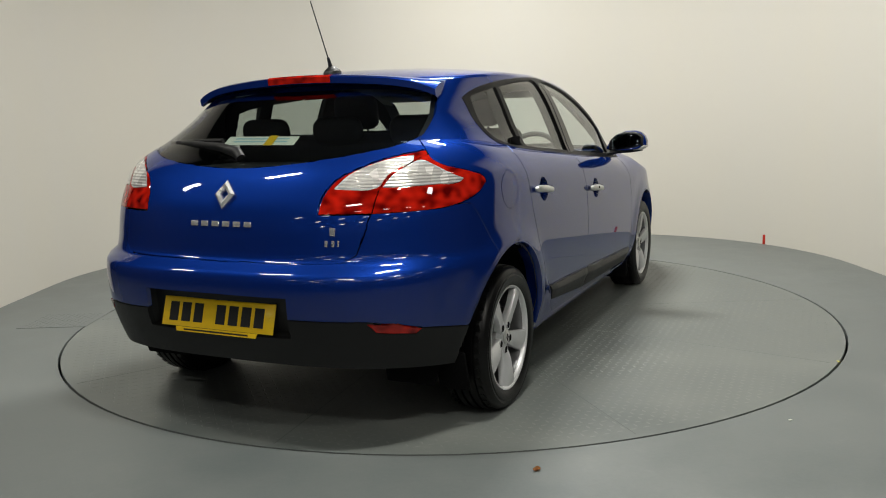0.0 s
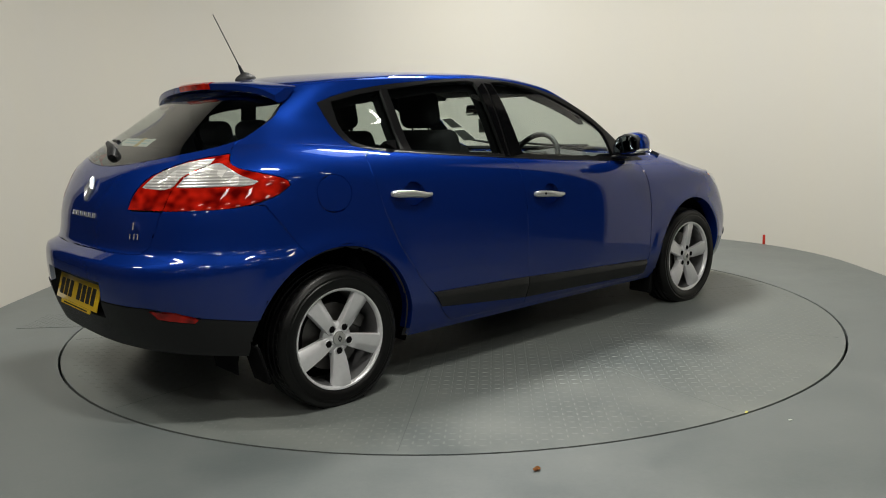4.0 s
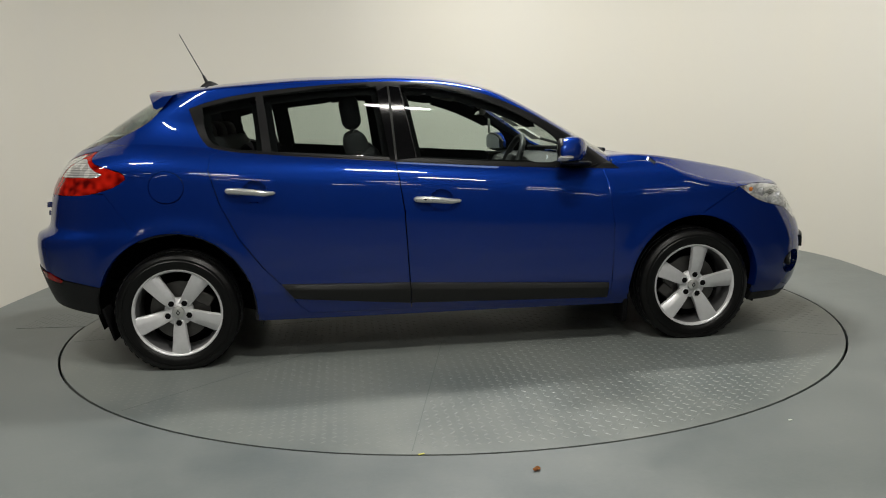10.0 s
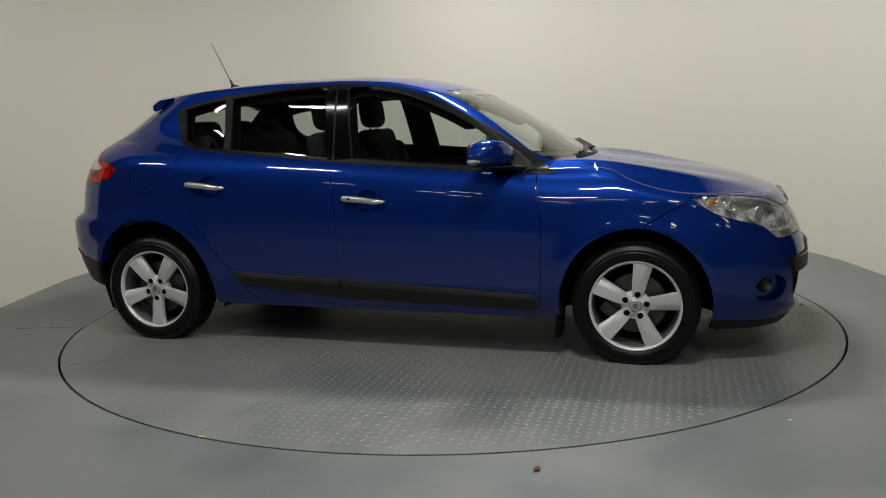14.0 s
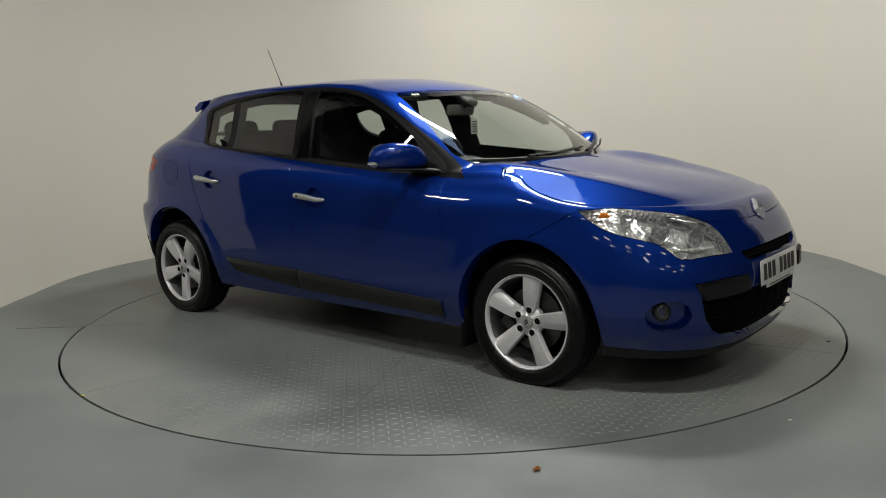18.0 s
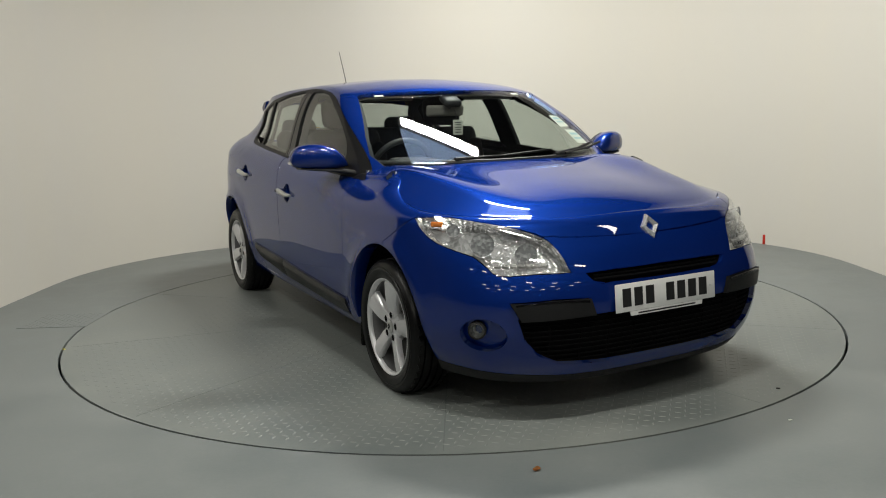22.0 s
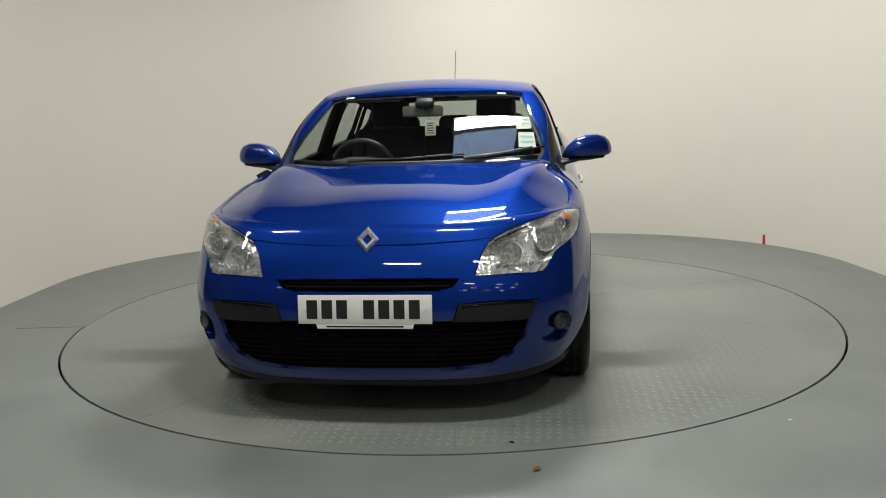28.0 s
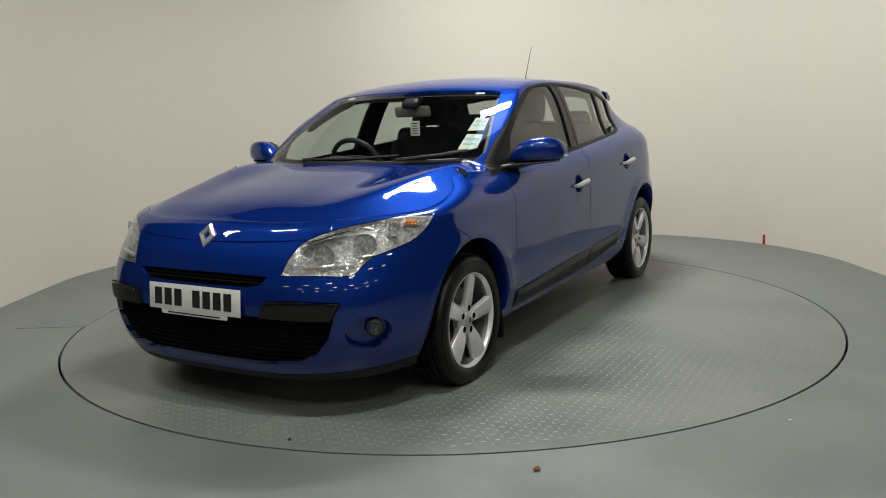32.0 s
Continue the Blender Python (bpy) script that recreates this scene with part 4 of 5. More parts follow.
def build_lamps(car, lamp, s):
    """What shines through a headlamp's lens: two bowls with bulbs, a side indicator, a bright shelf."""
    def bowl(name, c, r, depth, out, mat=LAMP_BOWL):
        b = lathe([(r, 0), (r * 1.02, .004), (r * .97, .002), (r * .8, -depth * .45), (r * .5, -depth * .8), (r * .22, -depth), (.001, -depth)], 28)
        m = Matrix.Translation((c[0], s * c[1], c[2])) @ pose(0, 0, 0, 0, 0, -90 + s * out)
        for v in b.verts:
            v.co = m @ v.co
        o = part(name, b, mat, lamp)
        t = lathe([(.007, -depth), (.008, -depth * .35), (.001, -depth * .25)], 12)
        for v in t.verts:
            v.co = m @ v.co
        part("bulb", t, SATIN, lamp)
        return o
    bowl("dip_bowl", (1.87, .685, .70), .046, .06, 28)
    bowl("main_bowl", (1.968, .55, .662), .044, .055, 22)
    bowl("side_bowl", (1.745, .745, .75), .026, .035, 40)
    part("indicator_bulb", block((.05, .016, .022), (1.665, s * .775, .77), .007, (0, 0, s * -52), 3), AMBER, lamp, "amber indicator bulb")
    for k in range(7):
        y = .50 + .026 * k
        part("ridge", block((.03, .010, .018), (across(.625, y) - .03, s * y, .622), .003, (0, 0, s * -25)), CLEAR_LAMP, lamp)
    part("chrome_strip", tube([(across(.70, .47) - .03, s * .485, .712), (1.87, s * .60, .752), (1.77, s * .685, .772), (1.66, s * .755, .782)], .006, 8), CHROME, lamp)


def build_spoiler(car, parent):
    bm = bmesh.new()
    rows = []
    for y in np.linspace(-.6, .6, 41):
        k = abs(y) / .6
        tx = -1.49 + .075 * k ** 3
        zt = 1.380 - .040 * k ** 2 - .03 * k ** 8
        fx = -1.24 - .07 * k
        zf = float(roof_at(np.array(fx), np.array(y))) - .004
        mx = (fx + tx) / 2
        zm = float(roof_at(np.array(mx), np.array(y))) + .010 * (1 - k ** 4)
        rows.append([bm.verts.new(p) for p in ((fx, y, zf), (mx, y, zm), (tx + .012, y, zt + .002), (tx, y, zt - .004), (tx + .004, y, zt - .030), (tx + .02, y, zt - .036), (fx - .05, y, zf - .055))])
    for a, b in zip(rows, rows[1:]):
        for i in range(len(a)):
            j = (i + 1) % len(a)
            bm.faces.new((a[i], a[j], b[j], b[i]))
    bm.faces.new(rows[0])
    bm.faces.new(rows[-1])
    sp = part("spoiler", bm, PAINT, parent, "blue roof spoiler with a red brake lamp")
    bm = bmesh.new()
    rows = []
    for y in np.linspace(-.155, .155, 13):
        tx = -1.4925 + .075 * (abs(y) / .6) ** 3
        zt = 1.380 - .040 * (abs(y) / .6) ** 2
        rows.append([bm.verts.new(p) for p in ((tx + .03, y, zt + .0045), (tx + .010, y, zt + .004), (tx - .002, y, zt - .004), (tx + .002, y, zt - .028), (tx + .03, y, zt - .028))])
    for a, b in zip(rows, rows[1:]):
        for i in range(len(a)):
            j = (i + 1) % len(a)
            bm.faces.new((a[i], a[j], b[j], b[i]))
    bm.faces.new(rows[0])
    bm.faces.new(rows[-1])
    part("brake_lamp", bm, RED, sp, "red high-level brake lamp")


def build_car():
    car = thing("car", "blue metallic five-door hatchback with silver alloy wheels on the turntable", "car")
    pts, nrm, groups = cut_skin()

    def skin(region, mat, name=None, label="", parent=None, whole=True, **kw):
        made = []
        for side in ((0,) if whole else (-1, 1)):
            made.append(part(name or region, panel(name or region, pts, nrm, groups[region], mat, side, **kw), parent=parent or car, label=label))
        return made

    def inner(region, mat, name, push, gap=-.004):
        whole = region in ("body_side", "roof", "hatch")
        for side in ((0,) if whole else (-1, 1)):
            part(name, panel(name, pts, nrm, [f for f in groups[region] if (region != "roof" or min(pts[v][0] for v in f) > -1.2) and (region != "window_surround" or max(pts[v][0] for v in f) < .5)], mat, side, gap=gap, flange=0, push=push), parent=car)

    skin("body_side", PAINT, "body_shell")
    skin("roof", PAINT, "roof")
    bonnet = skin("bonnet", PAINT, "bonnet", gap=.0035)[0]
    hatch = skin("hatch", PAINT, "tailgate", gap=.005)[0]
    front = skin("front_bumper", PAINT, "front_bumper")[0]
    rear = skin("rear_bumper", PAINT, "rear_bumper", gap=.0014)[0]
    skin("valance", BLACK, "valance", "black plastic lower bumper", rear, push=.004)
    skin("front_lip", BLACK, "front_lip", "black plastic chin", front)
    wings = skin("fender", PAINT, "front_wing", whole=False, gap=.003)
    fdoors = skin("front_door", PAINT, "front_door", whole=False, gap=.0034)
    rdoors = skin("rear_door", PAINT, "rear_door", whole=False, gap=.0034)
    for side in (0, 1):
        sgn = (-1, 1)[side]

        def one(region, mat, name, parent, label="", **kw):
            return part(name, panel(name, pts, nrm, groups[region], mat, sgn, **kw), parent=parent, label=label)

        def right(bm):
            return flip(bm) if sgn > 0 else bm
        one("window_surround", SURROUND, "window_surround", car, "dark grey window surround", push=.002, gap=.0)
        one("quarter_glass", GLASS, "quarter_window", rdoors[side], gap=-.003, flange=0, push=-.006)
        one("rear_door_glass", GLASS, "door_window", rdoors[side], gap=-.003, flange=0, push=-.006)
        one("front_door_glass", GLASS, "door_window", fdoors[side], gap=-.003, flange=0, push=-.006)
        lamp = one("headlamp", LENS, "headlamp", car, "clear glass headlamp with bright reflectors", flange=0, gap=.003)
        one("headlamp", LAMP_LINER, "lamp_housing", lamp, push=-.06, flange=-.058, gap=.0015)
        build_lamps(car, lamp, sgn)
        tail = one("tail_out", RED, "tail_lamp", car, "red and clear tail lamp", gap=.0024)
        one("clear_out", CLEAR_LAMP, "clear_lens", tail, gap=-.0005, push=.0005)
        tin = one("tail_in", RED, "tailgate_lamp", hatch, "red and clear lamp on the tailgate", gap=.003)
        one("clear_in", CLEAR_LAMP, "clear_lens", tin, gap=-.0005, push=.0005)
        one("reflector", RED, "reflector", rear, "red reflector", push=.006)
        one("trim_block", BLACK, "grille_trim", front, "dark grey grille trim", push=.012, flange=.05)
        one("fog_recess", PAINT, "fog_recess", front, push=-.03, gap=-.003, flange=-.026)
        # B pillar covers
        for nm, quad in (("pillar_cover", [(-.118, 1.0), (-.212, .992), (-.232, 1.36), (-.182, 1.352)]), ("pillar_cover", [(-.224, .992), (-.25, .996), (-.297, 1.335), (-.244, 1.36)])):
            bm = bmesh.new()
            g = []
            for u in np.linspace(0, 1, 9):
                row = []
                for v in (0, .5, 1):
                    a = np.array(quad[0]) * (1 - u) + np.array(quad[3]) * u
                    b = np.array(quad[1]) * (1 - u) + np.array(quad[2]) * u
                    x, z = a * (1 - v) + b * v
                    row.append(bm.verts.new((x, -(flank(x, z) + .0045), z)))
                g.append(row)
            for a, b in zip(g, g[1:]):
                for i in range(2):
                    bm.faces.new((a[i], a[i + 1], b[i + 1], b[i]))
            part(nm, right(bm), GLOSS_BLACK, fdoors[side] if quad[0][0] > -.2 else rdoors[side], "gloss black pillar cover")
        # handles
        for door, x0, x1, z0, z1 in ((rdoors[side], -1.043, -.815, .876, .858), (fdoors[side], -.138, .09, .80, .784)):
            y0 = flank((x0 + x1) / 2, (z0 + z1) / 2)
            bm = tube([(x0, -(y0 + .006), z0), (x0 + .006, -(y0 + .016), z0), (x0 + .03, -(y0 + .026), z0 - .001), ((x0 + x1) / 2, -(y0 + .031), (z0 + z1) / 2 + .001),
                       (x1 - .05, -(y0 + .027), z1), (x1 - .008, -(y0 + .015), z1), (x1, -(y0 + .006), z1)], [.009, .014, .0165, .0155, .0135, .009, .004], 12)
            for v in bm.verts:
                v.co.y = -y0 - .004 + (v.co.y + y0 + .004) * .8
            h = part("door_handle", right(bm), SATIN, door, "satin silver door handle")
            c = ((x0 + x1) / 2 + .02, (z0 + z1) / 2 + .002)
            fs = [f for f in groups["handle_cup"] if abs(pts[f[0]][0] - c[0]) < .2]
            part("handle_recess", panel("handle_recess", pts, nrm, fs, PAINT, sgn, gap=-.002, flange=-.017, push=-.02), parent=door)
            if door in fdoors and sgn < 0:
                part("key_hole", lathe([(.006, 0), (.006, .004), (.001, .004)], 12), DARK, h).matrix_basis = pose(x0 + .048, -(y0 + .0395), z0 + .001, 0, 0, 180)
        # mouldings
        part("door_moulding", right(strip([(-.75, .325), (-.1765, .272)], [(-.81, .405), (-.1765, .383)], .017)), MOULDING, rdoors[side], "dark grey plastic rubbing strip")
        part("door_moulding", right(strip([(-.1715, .273), (.85, .243)], [(-.1715, .382), (.853, .328)], .017)), MOULDING, fdoors[side], "dark grey plastic rubbing strip")
        build_mirror(fdoors[side], sgn)
        # mudflaps and wheel housings
        part("mudflap", block((.016, .13, .17), (-1.66, sgn * .755, .235), .008, (0, -16, 0)), DARK, rear)
        part("mudflap", block((.03, .15, .20), (.955, sgn * .765, .205), .01, (0, 4, 0)), DARK, wings[side])
        part("splash_guard", block((.012, .11, .07), (1.69, sgn * .71, .19), .005, (0, -12, 0)), BLACK, front)
        for x, z, r in ((-1.32, .286, .41), (1.318, .284, .385)):
            bm = bmesh.new()
            g = []
            for i in range(25):
                a = math.pi * (i / 24 * 1.16 - .08)
                rr = r
                out = min(.81, half(x + rr * math.cos(a), max(.2, z + rr * math.sin(a))) - .03)
                g.append([bm.verts.new((x + rr * math.cos(a), sgn * y, z + rr * math.sin(a))) for y in (.5, .68, out)])
            for a, b in zip(g, g[1:]):
                for i in range(2):
                    bm.faces.new((a[i], a[i + 1], b[i + 1], b[i]))
            c = bm.verts.new((x, sgn * .5, z))
            for a, b in zip(g, g[1:]):
                bm.faces.new((a[0], b[0], c))
            part("wheel_housing", bm, DARK, car, smooth=False)
            # the painted lip of the arch
            bm, g = bmesh.new(), []
            rx, rz = (.388, .402) if x < 0 else (.36, .378)
            for i in range(65):
                a = math.pi * (i / 64 * 1.16 - .08)
                px, pz = x + rx * math.cos(a), z + rz * math.sin(a)
                if pz < (.43 if x < 0 and px < x else .24):
                    continue
                h = half(px, pz)
                g.append([bm.verts.new((x + rx * k * math.cos(a), sgn * (h + d), z + rz * k * math.sin(a))) for k, d in ((1.006, .0008), (.992, .0012), (.985, -.003), (.985, -.07))])
            for a, b in zip(g, g[1:]):
                for i in range(3):
                    bm.faces.new((a[i], a[i + 1], b[i + 1], b[i]))
            part("arch_lip", bm, PAINT, car)
        # fog lamp
        f = part("fog_lamp", lathe([(.031, -.04), (.031, .004), (.027, .006), (.025, -.002), (.017, -.022), (.001, -.028)], 24), STEEL, front, "round fog lamp")
        f.matrix_basis = pose(1.912, sgn * .742, .379, 0, 0, -90 + sgn * 36)
        part("fog_glass", lathe([(.026, .0), (.024, .005), (.001, .008)], 24), LENS, f)
        part("fog_rim", lathe([(.0315, -.02), (.037, -.01), (.036, .004), (.031, .006)], 24, closed=True), BLACK, f)
        part("trim_edge", tube([(across(.4925 - .012 * abs((y - .5) / .16) ** 3, y) + .010, sgn * y, .4925 - .012 * abs((y - .5) / .16) ** 3) for y in np.linspace(.37, .64, 15)], .0055, 8), GLOSS_BLACK, front)
    part("filler_flap", panel("filler_flap", pts, nrm, groups["filler_flap"], PAINT, -1, gap=.003), parent=car)
    part("quarter_patch", panel("quarter_patch", pts, nrm, groups["filler_flap"], PAINT, 1, gap=-.001), parent=car)
    screen = skin("windscreen", SCREEN, "windscreen", gap=-.004, flange=0, push=-.002)[0]
    rglass = skin("rear_glass", TINTED, "rear_window", parent=hatch, gap=-.003, flange=0, push=.001)[0]
    skin("plate_recess", MOULDING, "plate_recess", parent=rear, push=-.045, flange=-.041, gap=-.003)
    ug = skin("upper_grille", DARK, "upper_grille", parent=front, push=-.035, flange=-.031, gap=-.003)[0]
    lg = skin("lower_grille", DARK, "lower_grille", "black lower grille with fine bars", parent=front, push=-.06, flange=-.056, gap=-.003)[0]
    for k in range(9):
        z = .248 + .0205 * k
        w = float(np.interp(z, [.23, .28, .345, .43], [.42, .54, .59, .62]))
        part("grille_bar", tube([(across(z, y, .030), y, z) for y in np.linspace(-w, w, 31)], .0036, 6), DARK, lg)
    for y in np.linspace(-.5, .5, 9):
        part("grille_rib", tube([(across(.27, y, .036), y, .24), (across(.35, y, .036), y, .35), (across(.43, y, .036), y, .43)], .004, 6), DARK, lg)
    for z in (.562, .575):
        part("grille_bar", tube([(across(z, y, .016), y, z) for y in np.linspace(-.32, .32, 21)], .004, 6), DARK, ug)
    # plates
    fp = plate(car, "front_number_plate", (2.146, 0, .482), -4.5, 0, WHITE, "white number plate with black bars", (.042, .042, .042, 0, .042, .042, .042, .042))
    part("plate_bracket", block((.03, .40, .08), (2.13, 0, .475), .008), BLACK, fp.parent)
    plate(car, "rear_number_plate", (-2.088, 0, .496), -17, 180, YELLOW, "yellow number plate with black bars", (.042, .042, .042, 0, .042, .042, .042, .042))
    # badges, drawn as plain lozenges
    b = part("badge", diamond(.055, .047, .024), BADGE, bonnet, "chrome lozenge badge")
    b.matrix_basis = pose(2.036, 0, .73, 0, -31, 0)
    part("badge_recess", slab([(-.05, .03), (0, .068), (.05, .03), (.052, -.03), (0, -.066), (-.052, -.03)], "x", -.014, -.002, .001), PAINT, b)
    b = part("badge", diamond(.056, .046, .016), BADGE, hatch, "chrome lozenge badge")
    b.matrix_basis = pose(across_tail(.93, 0) - .001, 0, .933, 0, 0, 180) @ pose(0, 0, 0, 0, -24, 0)
    for i in range(6):
        y = .125 - .0495 * i
        part("name_bar", slab([(-.016, -.010), (.016, -.010), (.016, .010), (-.016, .010)], "x", 0, .004, .001), BADGE, hatch, "chrome name bar" if i == 0 else "").matrix_basis = \
            pose(across_tail(.829, y), y, .829, 0, 0, 180) @ pose(0, 0, 0, 0, -10, 0)
    for z, dz, ws in ((.808, .014, (.05,)), (.766, .011, (.018, .018, .008))):
        y = -.43
        for w in ws:
            part("model_bar", slab([(-w / 2, -dz), (w / 2, -dz), (w / 2, dz), (-w / 2, dz)], "x", 0, .004, .001), BADGE, hatch).matrix_basis = \
                pose(across_tail(z, y - w / 2) + .0, y - w / 2, z, 0, 0, 180 - 24) @ pose(0, 0, 0, 0, -8, 0)
            y -= w + .006
    build_spoiler(car, hatch)
    # rear wiper
    w = part("rear_wiper", tube([(-1.895, .0, 1.062), (-1.88, .03, 1.085), (-1.845, .14, 1.105), (-1.79, .33, 1.118), (-1.745, .45, 1.122)], [.018, .022, .017, .011, .007], 10), BLACK, hatch, "black rear wiper arm")
    part("wiper_blade", tube([(-1.80, .16, 1.128), (-1.76, .33, 1.128), (-1.70, .52, 1.12)], .008, 8), BLACK, w)
    # front wipers
    for pts3, nm in (([(1.00, -.32, .985), (.99, -.05, .988), (.955, .22, 1.005)], "front_wiper"), ([(1.0, .28, .985), (.93, .48, 1.005), (.86, .62, 1.03)], "front_wiper")):
        w = part(nm, tube(pts3, [.012, .009, .006], 8), BLACK, car, "black windscreen wiper")
        part("wiper_blade", tube([(p[0] + .012, p[1] + .06, p[2] + .004) for p in pts3], .006, 6), RUBBER, w)
    part("scuttle", tube([(1.045 - .28 * (abs(y) / .68) ** 2.2, y, .968 + .01 * (abs(y) / .68) ** 2) for y in np.linspace(-.66, .66, 25)], .014, 8), BLACK, car)
    # aerial
    a = part("aerial", lathe([(.034, -.012), (.034, .0), (.028, .010), (.012, .026), (.001, .03)], 24), BLACK, car, "thin black roof aerial")
    for v in a.data.vertices:
        v.co = Vector((v.co.x * 1.6, v.co.z, v.co.y))
    a.matrix_basis = pose(-1.222, 0, 1.408, 0, -6, 0)
    part("aerial_foot", tube([(-1.23, 0, 1.42), (-1.252, 0, 1.47)], [.011, .006], 10), BLACK, a).matrix_basis = a.matrix_basis.inverted()
    part("aerial_rod", tube([(-1.250, 0, 1.465), (-1.368, 0, 1.70)], [.0030, .0022], 8), BLACK, a).matrix_basis = a.matrix_basis.inverted()
    # stickers
    def sticker(name, corners, mat, lab, parent, bars=()):
        bm = bmesh.new()
        vs = [bm.verts.new(p) for p in corners]
        f = bm.faces.new(vs)
        ex = bmesh.ops.extrude_face_region(bm, geom=[f])
        for v in ex["geom"]:
            if isinstance(v, bmesh.types.BMVert):
                v.co += Vector((-.001, 0, -.0012))
        st = part(name, bm, mat, parent, lab, smooth=False)
        c = [Vector(p) for p in corners]
        for v0, v1, m2 in bars:
            bb = bmesh.new()
            q = [c[0].lerp(c[3], v0).lerp(c[1].lerp(c[2], v0), u) for u in (.12, .88)] + [c[0].lerp(c[3], v1).lerp(c[1].lerp(c[2], v1), u) for u in (.88, .12)]
            fo = bb.faces.new([bb.verts.new(p + Vector((.0012, 0, .0015))) for p in q])
            part("print_bar", bb, m2, st, smooth=False)
        return st

    def on_screen(y, z):
        s = np.linspace(0, 1.6, 300)
        x, yy = upper(s, np.full_like(s, z))
        return (float(np.interp(abs(y), yy, x)) - .008, y, z - .003)
    sticker("tax_disc", [on_screen(.53, 1.19), on_screen(.60, 1.186), on_screen(.615, 1.125), on_screen(.535, 1.125)], PAPER, "white and blue windscreen sticker", screen, ((.2, .35, PALE_BLUE), (.55, .65, PALE_BLUE)))
    sticker("tax_disc", [on_screen(.545, 1.108), on_screen(.625, 1.104), on_screen(.64, 1.03), on_screen(.55, 1.035)], PAPER, "white and blue windscreen sticker", screen, ((.25, .4, PALE_BLUE), (.6, .72, PALE_BLUE)))
    sticker("small_label", [on_screen(.415, 1.328), on_screen(.465, 1.326), on_screen(.467, 1.317), on_screen(.417, 1.319)], PAPER, "small white label", screen)
    sticker("small_label", [on_screen(-.415, 1.328), on_screen(-.465, 1.326), on_screen(-.467, 1.317), on_screen(-.417, 1.319)], PAPER, "small white label", screen)

    def on_tail(y, z):
        s = np.linspace(3, 2, 300)
        x, yy = upper(s, np.full_like(s, z))
        return (float(np.interp(abs(y), yy, x)) + .006, y, z)
    sticker("rear_sticker", [on_tail(.155, 1.142), on_tail(-.185, 1.138), on_tail(-.185, 1.108), on_tail(.155, 1.112)], PAPER, "white and yellow paper strip inside the rear window", rglass, ((.25, .4, PALE_BLUE), (.6, .75, PALE_BLUE)))
    sticker("yellow_label", [tuple(Vector(p) + Vector((-.002, 0, 0))) for p in (on_tail(-.045, 1.144), on_tail(-.085, 1.143), on_tail(-.085, 1.108), on_tail(-.045, 1.109))], YELLOW, "yellow label", rglass)
    for end, (x, z, turn) in AXLE.items():
        for sgn in (-1, 1):
            build_wheel(car, x, z, sgn, turn)
    # underside
    part("underbody", block((3.2, 1.0, .16), (.15, 0, .325), .04), DARK, car)
    part("floor_pan", block((1.75, 1.58, .10), (-.02, 0, .27), .03), DARK, car)
    part("silencer", tube([(-1.70, .42, .33), (-1.70, -.1, .33)], .06, 16), DARK, car)
    part("boot_floor", block((1.0, 1.1, .04), (-1.37, 0, .39), .01), DARK, car)
    part("undertray", block((.95, 1.05, .03), (1.33, 0, .225), .01), DARK, car)
    part("engine_block", block((.62, .9, .42), (1.42, 0, .52), .06), DARK, car)
    build_interior(car, inner)
    return car


car = build_car()


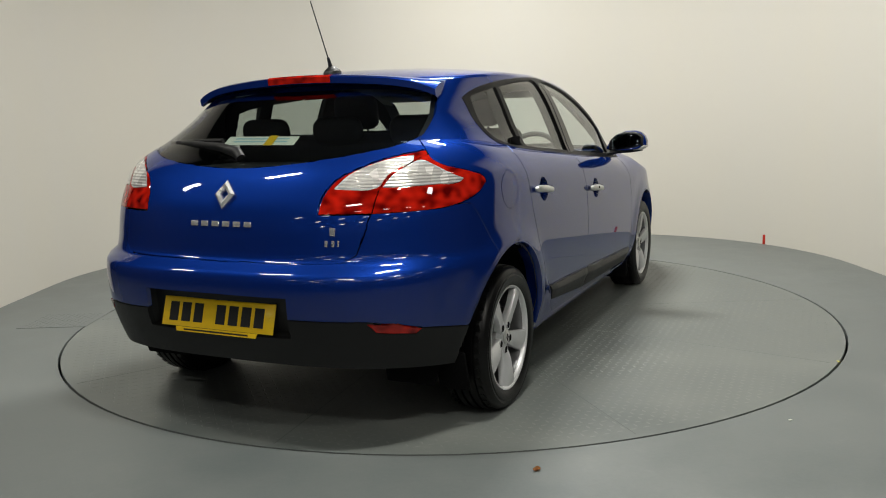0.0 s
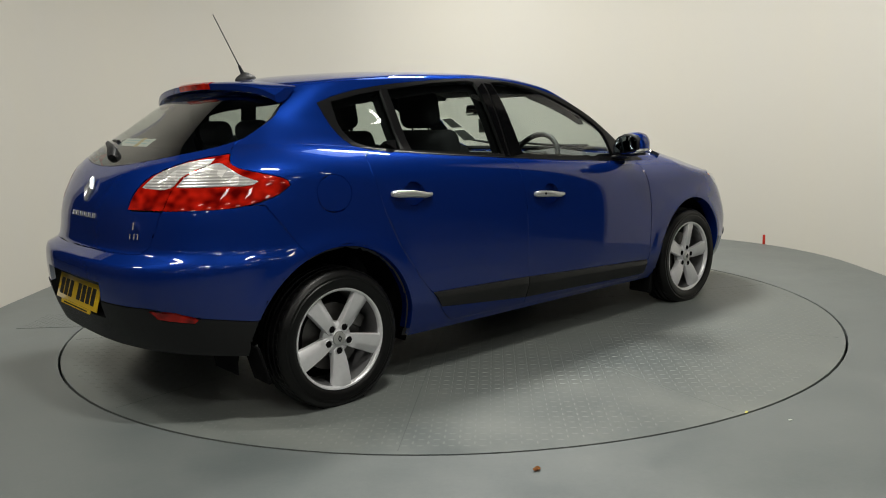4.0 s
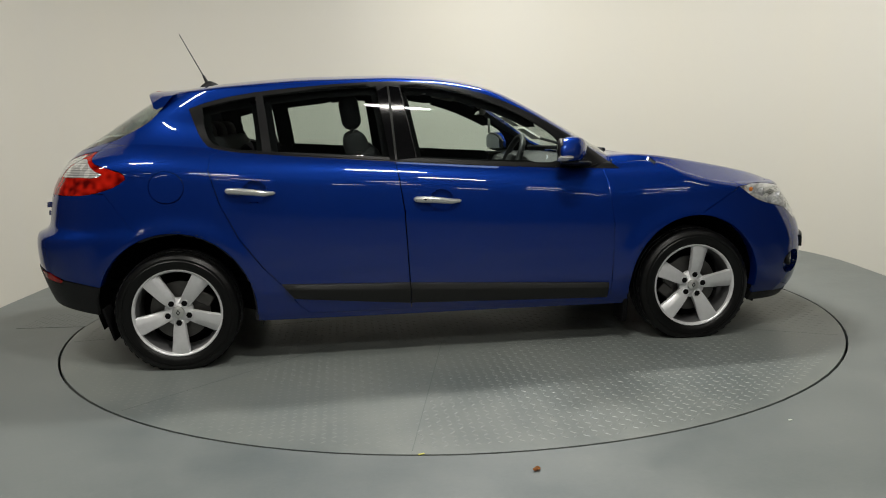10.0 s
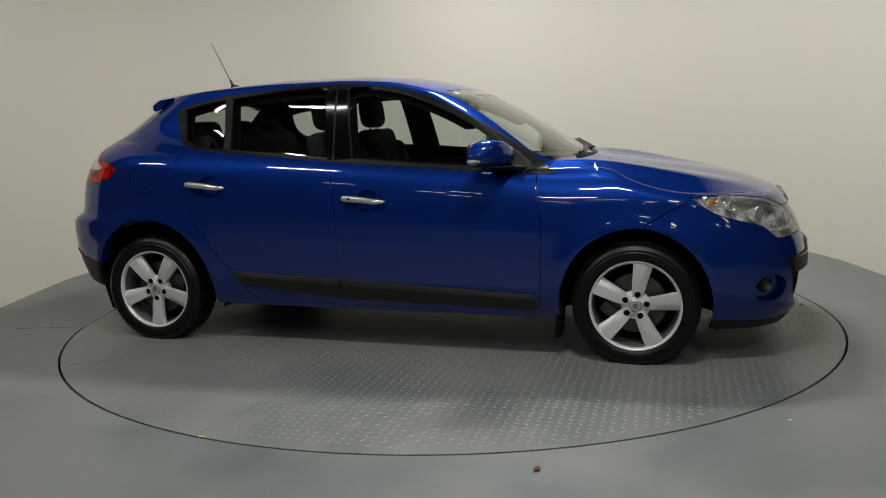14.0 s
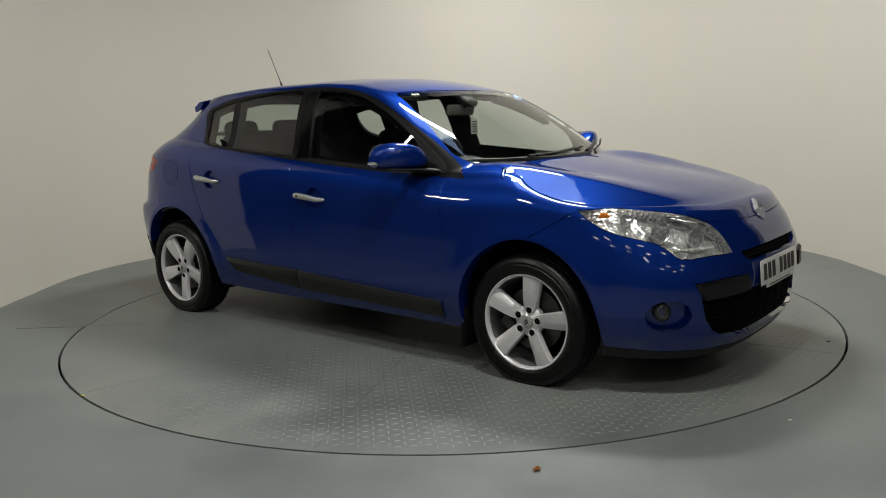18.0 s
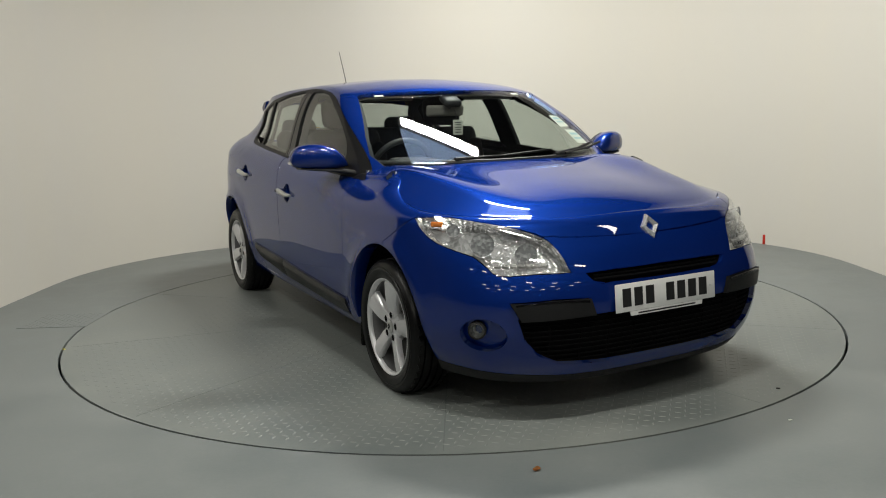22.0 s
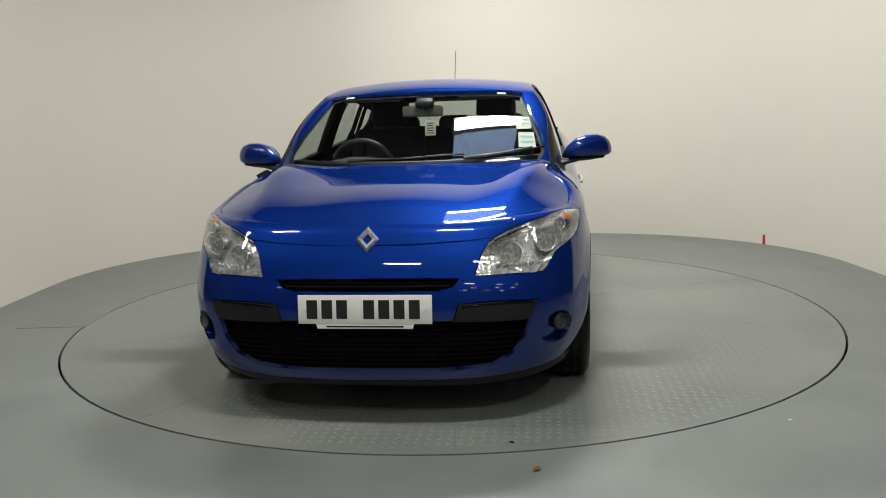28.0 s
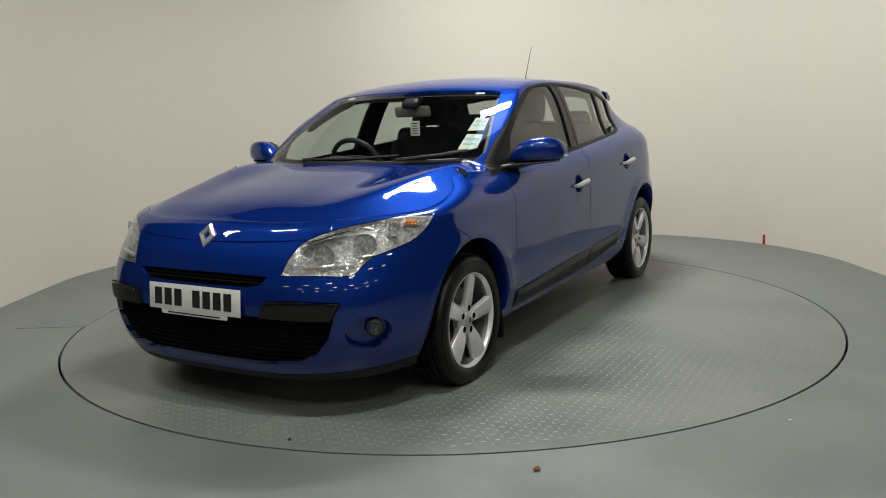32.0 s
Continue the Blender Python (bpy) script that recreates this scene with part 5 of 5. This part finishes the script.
# ---- the room ----
def build_room():
    # plan of the wall: straight flanks, rounded corners, a gently bowed back
    line = [(-3.06, -.25), (-3.07, .3), (-3.07, .8)]
    for i in range(0, 19):
        a = math.pi / 2 * i / 18
        line.append((-1.1 - 1.97 * math.cos(a), 1.2 + 1.95 * math.sin(a)))
    for i in range(0, 19):
        a = math.pi / 2 * i / 18
        line.append((1.1 + 1.97 * math.sin(a), 1.12 + 2.02 * math.cos(a)))
    line += [(3.07, .7), (3.07, .2), (3.07, -.35)]
    inner = line
    verts, faces = [], []
    H, top = 4.6, 3.68
    for x, y in inner:
        d = Vector((x, y - 0.0, 0)).normalized() * .15
        verts += [(x, y, -.02), (x, y, top), (x + d.x, y + d.y, top), (x + d.x, y + d.y, -.02)]
    for i in range(len(inner) - 1):
        a, b = 4 * i, 4 * i + 4
        for k in range(4):
            faces.append((a + k, a + (k + 1) % 4, b + (k + 1) % 4, b + k))
    wall = new("wall_cove", mesh("wall_cove", verts, faces, WALL))
    wall.data.set_sharp_from_angle(angle=radians(40))
    tagged(wall, "off-white curved studio wall", "wall", kind="structure")
    for nm, size, at in (("wall_south", (14.4, .2, H + .2), (0, -12.1, H / 2)), ("wall_west", (.2, 18.2, H + .2), (-7.1, -3.1, H / 2)), ("wall_east", (.2, 18.2, H + .2), (7.1, -3.1, H / 2)),
                         ("wall_north", (14.4, .2, H + .2), (0, 6.1, H / 2))):
        tagged(part(nm, block(size, at, 0), HALL), "plain dark wall of the hall beyond the studio cove", "wall", kind="structure")
    tagged(part("ceiling", block((14.4, 18.4, .15), (0, -3, H + .08), 0), PANEL), "dark grey sheet ceiling", "ceiling", kind="structure")
    # floor with a round hole for the turntable
    n, R = 96, 2.245
    verts, faces = [], []
    for i in range(n):
        a = 2 * math.pi * i / n
        c, s = math.cos(a), math.sin(a)
        k = min(7.2 / max(abs(c), 1e-6), (6.1 if s > 0 else 12.2) / max(abs(s), 1e-6))
        verts += [(R * c, R * s, 0), (k * c, k * s, 0), (R * c, R * s, -.15)]
    for i in range(n):
        a, b = 3 * i, 3 * ((i + 1) % n)
        faces += [(a, a + 1, b + 1, b), (a + 2, a, b, b + 2)]
    fl = new("floor", mesh("floor", verts, faces, FLOOR, False))
    tagged(fl, "grey painted concrete floor", "floor", kind="structure")
    tagged(part("pit", block((5.2, 5.2, .04), (0, 0, -.17), 0), GAP), "dark pit under the turntable", "pit", kind="structure")
    sky = part("light_panel", block((.92, .72, .03), (.48, .36, LAMP_Z + .06), .004), SKYLIGHT)
    tagged(sky, "pale blue glowing panel beside the ceiling batten", "light panel", kind="structure")
    for x, y, length, watts in LAMPS + FAR_LAMPS:
        f = thing("ceiling_light", "white fluorescent batten under the dark ceiling", "light", "ceiling lights")
        f.matrix_basis = pose(x, y, LAMP_Z)
        r = .019 if watts else .04
        part("housing", block((length + .06, .27 if watts > 80 else .17, .06), (0, 0, .05), .01), WHITE, f)
        part("fluorescent_tube", lathe([(r, -length / 2), (r, length / 2)], 16), TUBE if watts else FAR_TUBE, f).matrix_basis = pose(0, 0, -.005, 0, 0, 90)
        for k in (-.4, .4):
            part("drop_rod", tube([(k * length, 0, .07), (k * length, 0, H - LAMP_Z)], .006, 6), STEEL, f)
        if not watts:
            continue
        d = bpy.data.lights.new("batten", "AREA")
        d.shape, d.size, d.size_y, d.energy, d.color = "RECTANGLE", length, .2 if watts > 80 else .13, watts, LAMP_COLOUR
        ob = new("batten_light", d)
        ob.matrix_basis = pose(x, y, LAMP_Z - .03)


build_room()


def tread(height, x0, x1, y0, y1, pitch=.041):
    """Raised lozenges of tread plate, two ways in turn, joined."""
    verts, faces = [], []
    rng = random.Random(4)
    nx, ny = int((x1 - x0) / pitch), int((y1 - y0) / pitch)
    for i in range(nx):
        for j in range(ny):
            x, y = x0 + (i + .5) * pitch, y0 + (j + .5) * pitch
            tall = height(x, y)
            if not tall:
                continue
            a = radians(45 if (i + j) % 2 else -45)
            h = tall * (.0010 + .0003 * rng.random())
            c, s = math.cos(a), math.sin(a)
            k = len(verts)
            for u, v, z in ((-.0155, 0, 0), (-.006, -.0045, 0), (.006, -.0045, 0), (.0155, 0, 0), (.006, .0045, 0), (-.006, .0045, 0), (-.008, 0, h), (.008, 0, h)):
                verts.append((x + c * u - s * v, y + s * u + c * v, z + .0002))
            faces += [(k, k + 1, k + 6), (k + 1, k + 2, k + 7, k + 6), (k + 2, k + 3, k + 7), (k + 3, k + 4, k + 7), (k + 4, k + 5, k + 6, k + 7), (k + 5, k, k + 6)]
    return verts, faces


def small_things():
    """What lies about on the floor."""
    p = part("tread_panel", slab([(-2.645, -.185), (-2.225, -.185), (-2.225, .195), (-2.645, .195)], "z", -.01, .002), FLOOR)
    tagged(p, "grey steel tread plate hatch in the floor", "hatch", kind="structure")
    v, f = tread(lambda x, y: 1.0 if math.hypot(x, y) > 2.27 else 0, -2.63, -2.24, -.17, .18, .034)
    o = part("tread_pattern", mesh("panel_lozenges", [(a, b, c + .002) for a, b, c in v], f, FLOOR, False), parent=p)
    o["kind"] = "stuff"
    bm = bmesh.new()
    rng = random.Random(2)
    ring = [bm.verts.new((.014 * math.cos(a) * (1 + .5 * rng.random()), .009 * math.sin(a) * (1 + .5 * rng.random()), .004 + .008 * rng.random())) for a in [2 * math.pi * i / 11 for i in range(11)]]
    c = bm.verts.new((0, 0, .003))
    for i in range(11):
        bm.faces.new((ring[i], ring[(i + 1) % 11], c))
    bmesh.ops.solidify(bm, geom=bm.faces[:], thickness=.0015)
    leaf = part("leaf", bm, LEAF)
    leaf.matrix_basis = pose(.278, -2.388, .001, 0, 0, 50)
    tagged(leaf, "small dry brown leaf on the grey floor", "leaf")
    s = part("paper_scrap", block((.015, .008, .003), (1.3, -1.997, .0015), .001, (0, 0, 20)), PAPER)
    tagged(s, "tiny white scrap of paper on the floor", "litter")
    post = part("red_marker", block((.035, .02, .085), (2.80, 2.15, .0425), .004), RED_PAINT)
    tagged(post, "small red marker post at the foot of the wall", "marker")


small_things()


def build_turntable():
    t = thing("turntable", "round grey painted steel turntable with tread plate panels", "turntable")
    part("deck", lathe([(.001, -.02), (2.232, -.02), (2.232, 0), (.001, 0)], 128), PLATE_PAINT, t).matrix_basis = pose(0, 0, 0, 90)

    def plated(x, y):
        r, a = math.hypot(x, y), math.degrees(math.atan2(y, x)) % 360
        if r > 2.17 or abs((a - 7 + 18) % 36 - 18) * r < .3:
            return 0
        # one sector is worn nearly smooth
        return .35 if 187 < a < 259 and r > 1.6 else 1.0
    v, f = tread(plated, -2.2, 2.2, -2.2, 2.2)
    lug = part("tread_pattern", mesh("tread_pattern", v, f, LUG_PAINT, False), parent=t)
    lug["kind"] = "stuff"
    for k in range(10):
        bar = part("plate_seam", slab([(.75, -.002), (2.2, -.002), (2.2, .002), (.75, .002)], "z", -.001, .0005), SEAM, t)
        bar.matrix_basis = pose(0, 0, 0, 0, 0, 7 + 36 * k)
    part("yellow_scrap", block((.024, .010, .002), (-.39, -2.195, .001), .0008, (0, 0, 20)), SPECK, t, "yellow scrap")
    part("dark_scrap", block((.016, .012, .004), (2.10, .47, .002), .001, (0, 0, 40)), INK, t, "dark crumb")
    return t


turntable = build_turntable()


def motions():
    rows = [(0, 65.02), (1, 59.15), (2, 53.26), (3, 47.45), (6, 30.0), (7, 24.3), (8, 18.58), (9, 12.83), (10, 7.0), (11, 1.25), (12, -4.4), (13, -10.15),
            (14, -15.95), (17, -32.85), (18, -38.65), (19, -44.55), (20, -50.43), (21, -56.25), (22, -62.05), (23, -67.85), (24, -73.6), (25, -79.4),
            (28, -96.95), (29, -102.7), (30, -108.4), (31, -113.97), (32, -119.55)]
    walk(turntable, [(t, pose(0, 0, 0, 0, 0, a)) for t, a in rows])
    walk(car, [(t, pose(0, 0, 0, 0, 0, a) @ pose(-.141, -.085, 0)) for t, a in rows])


motions()
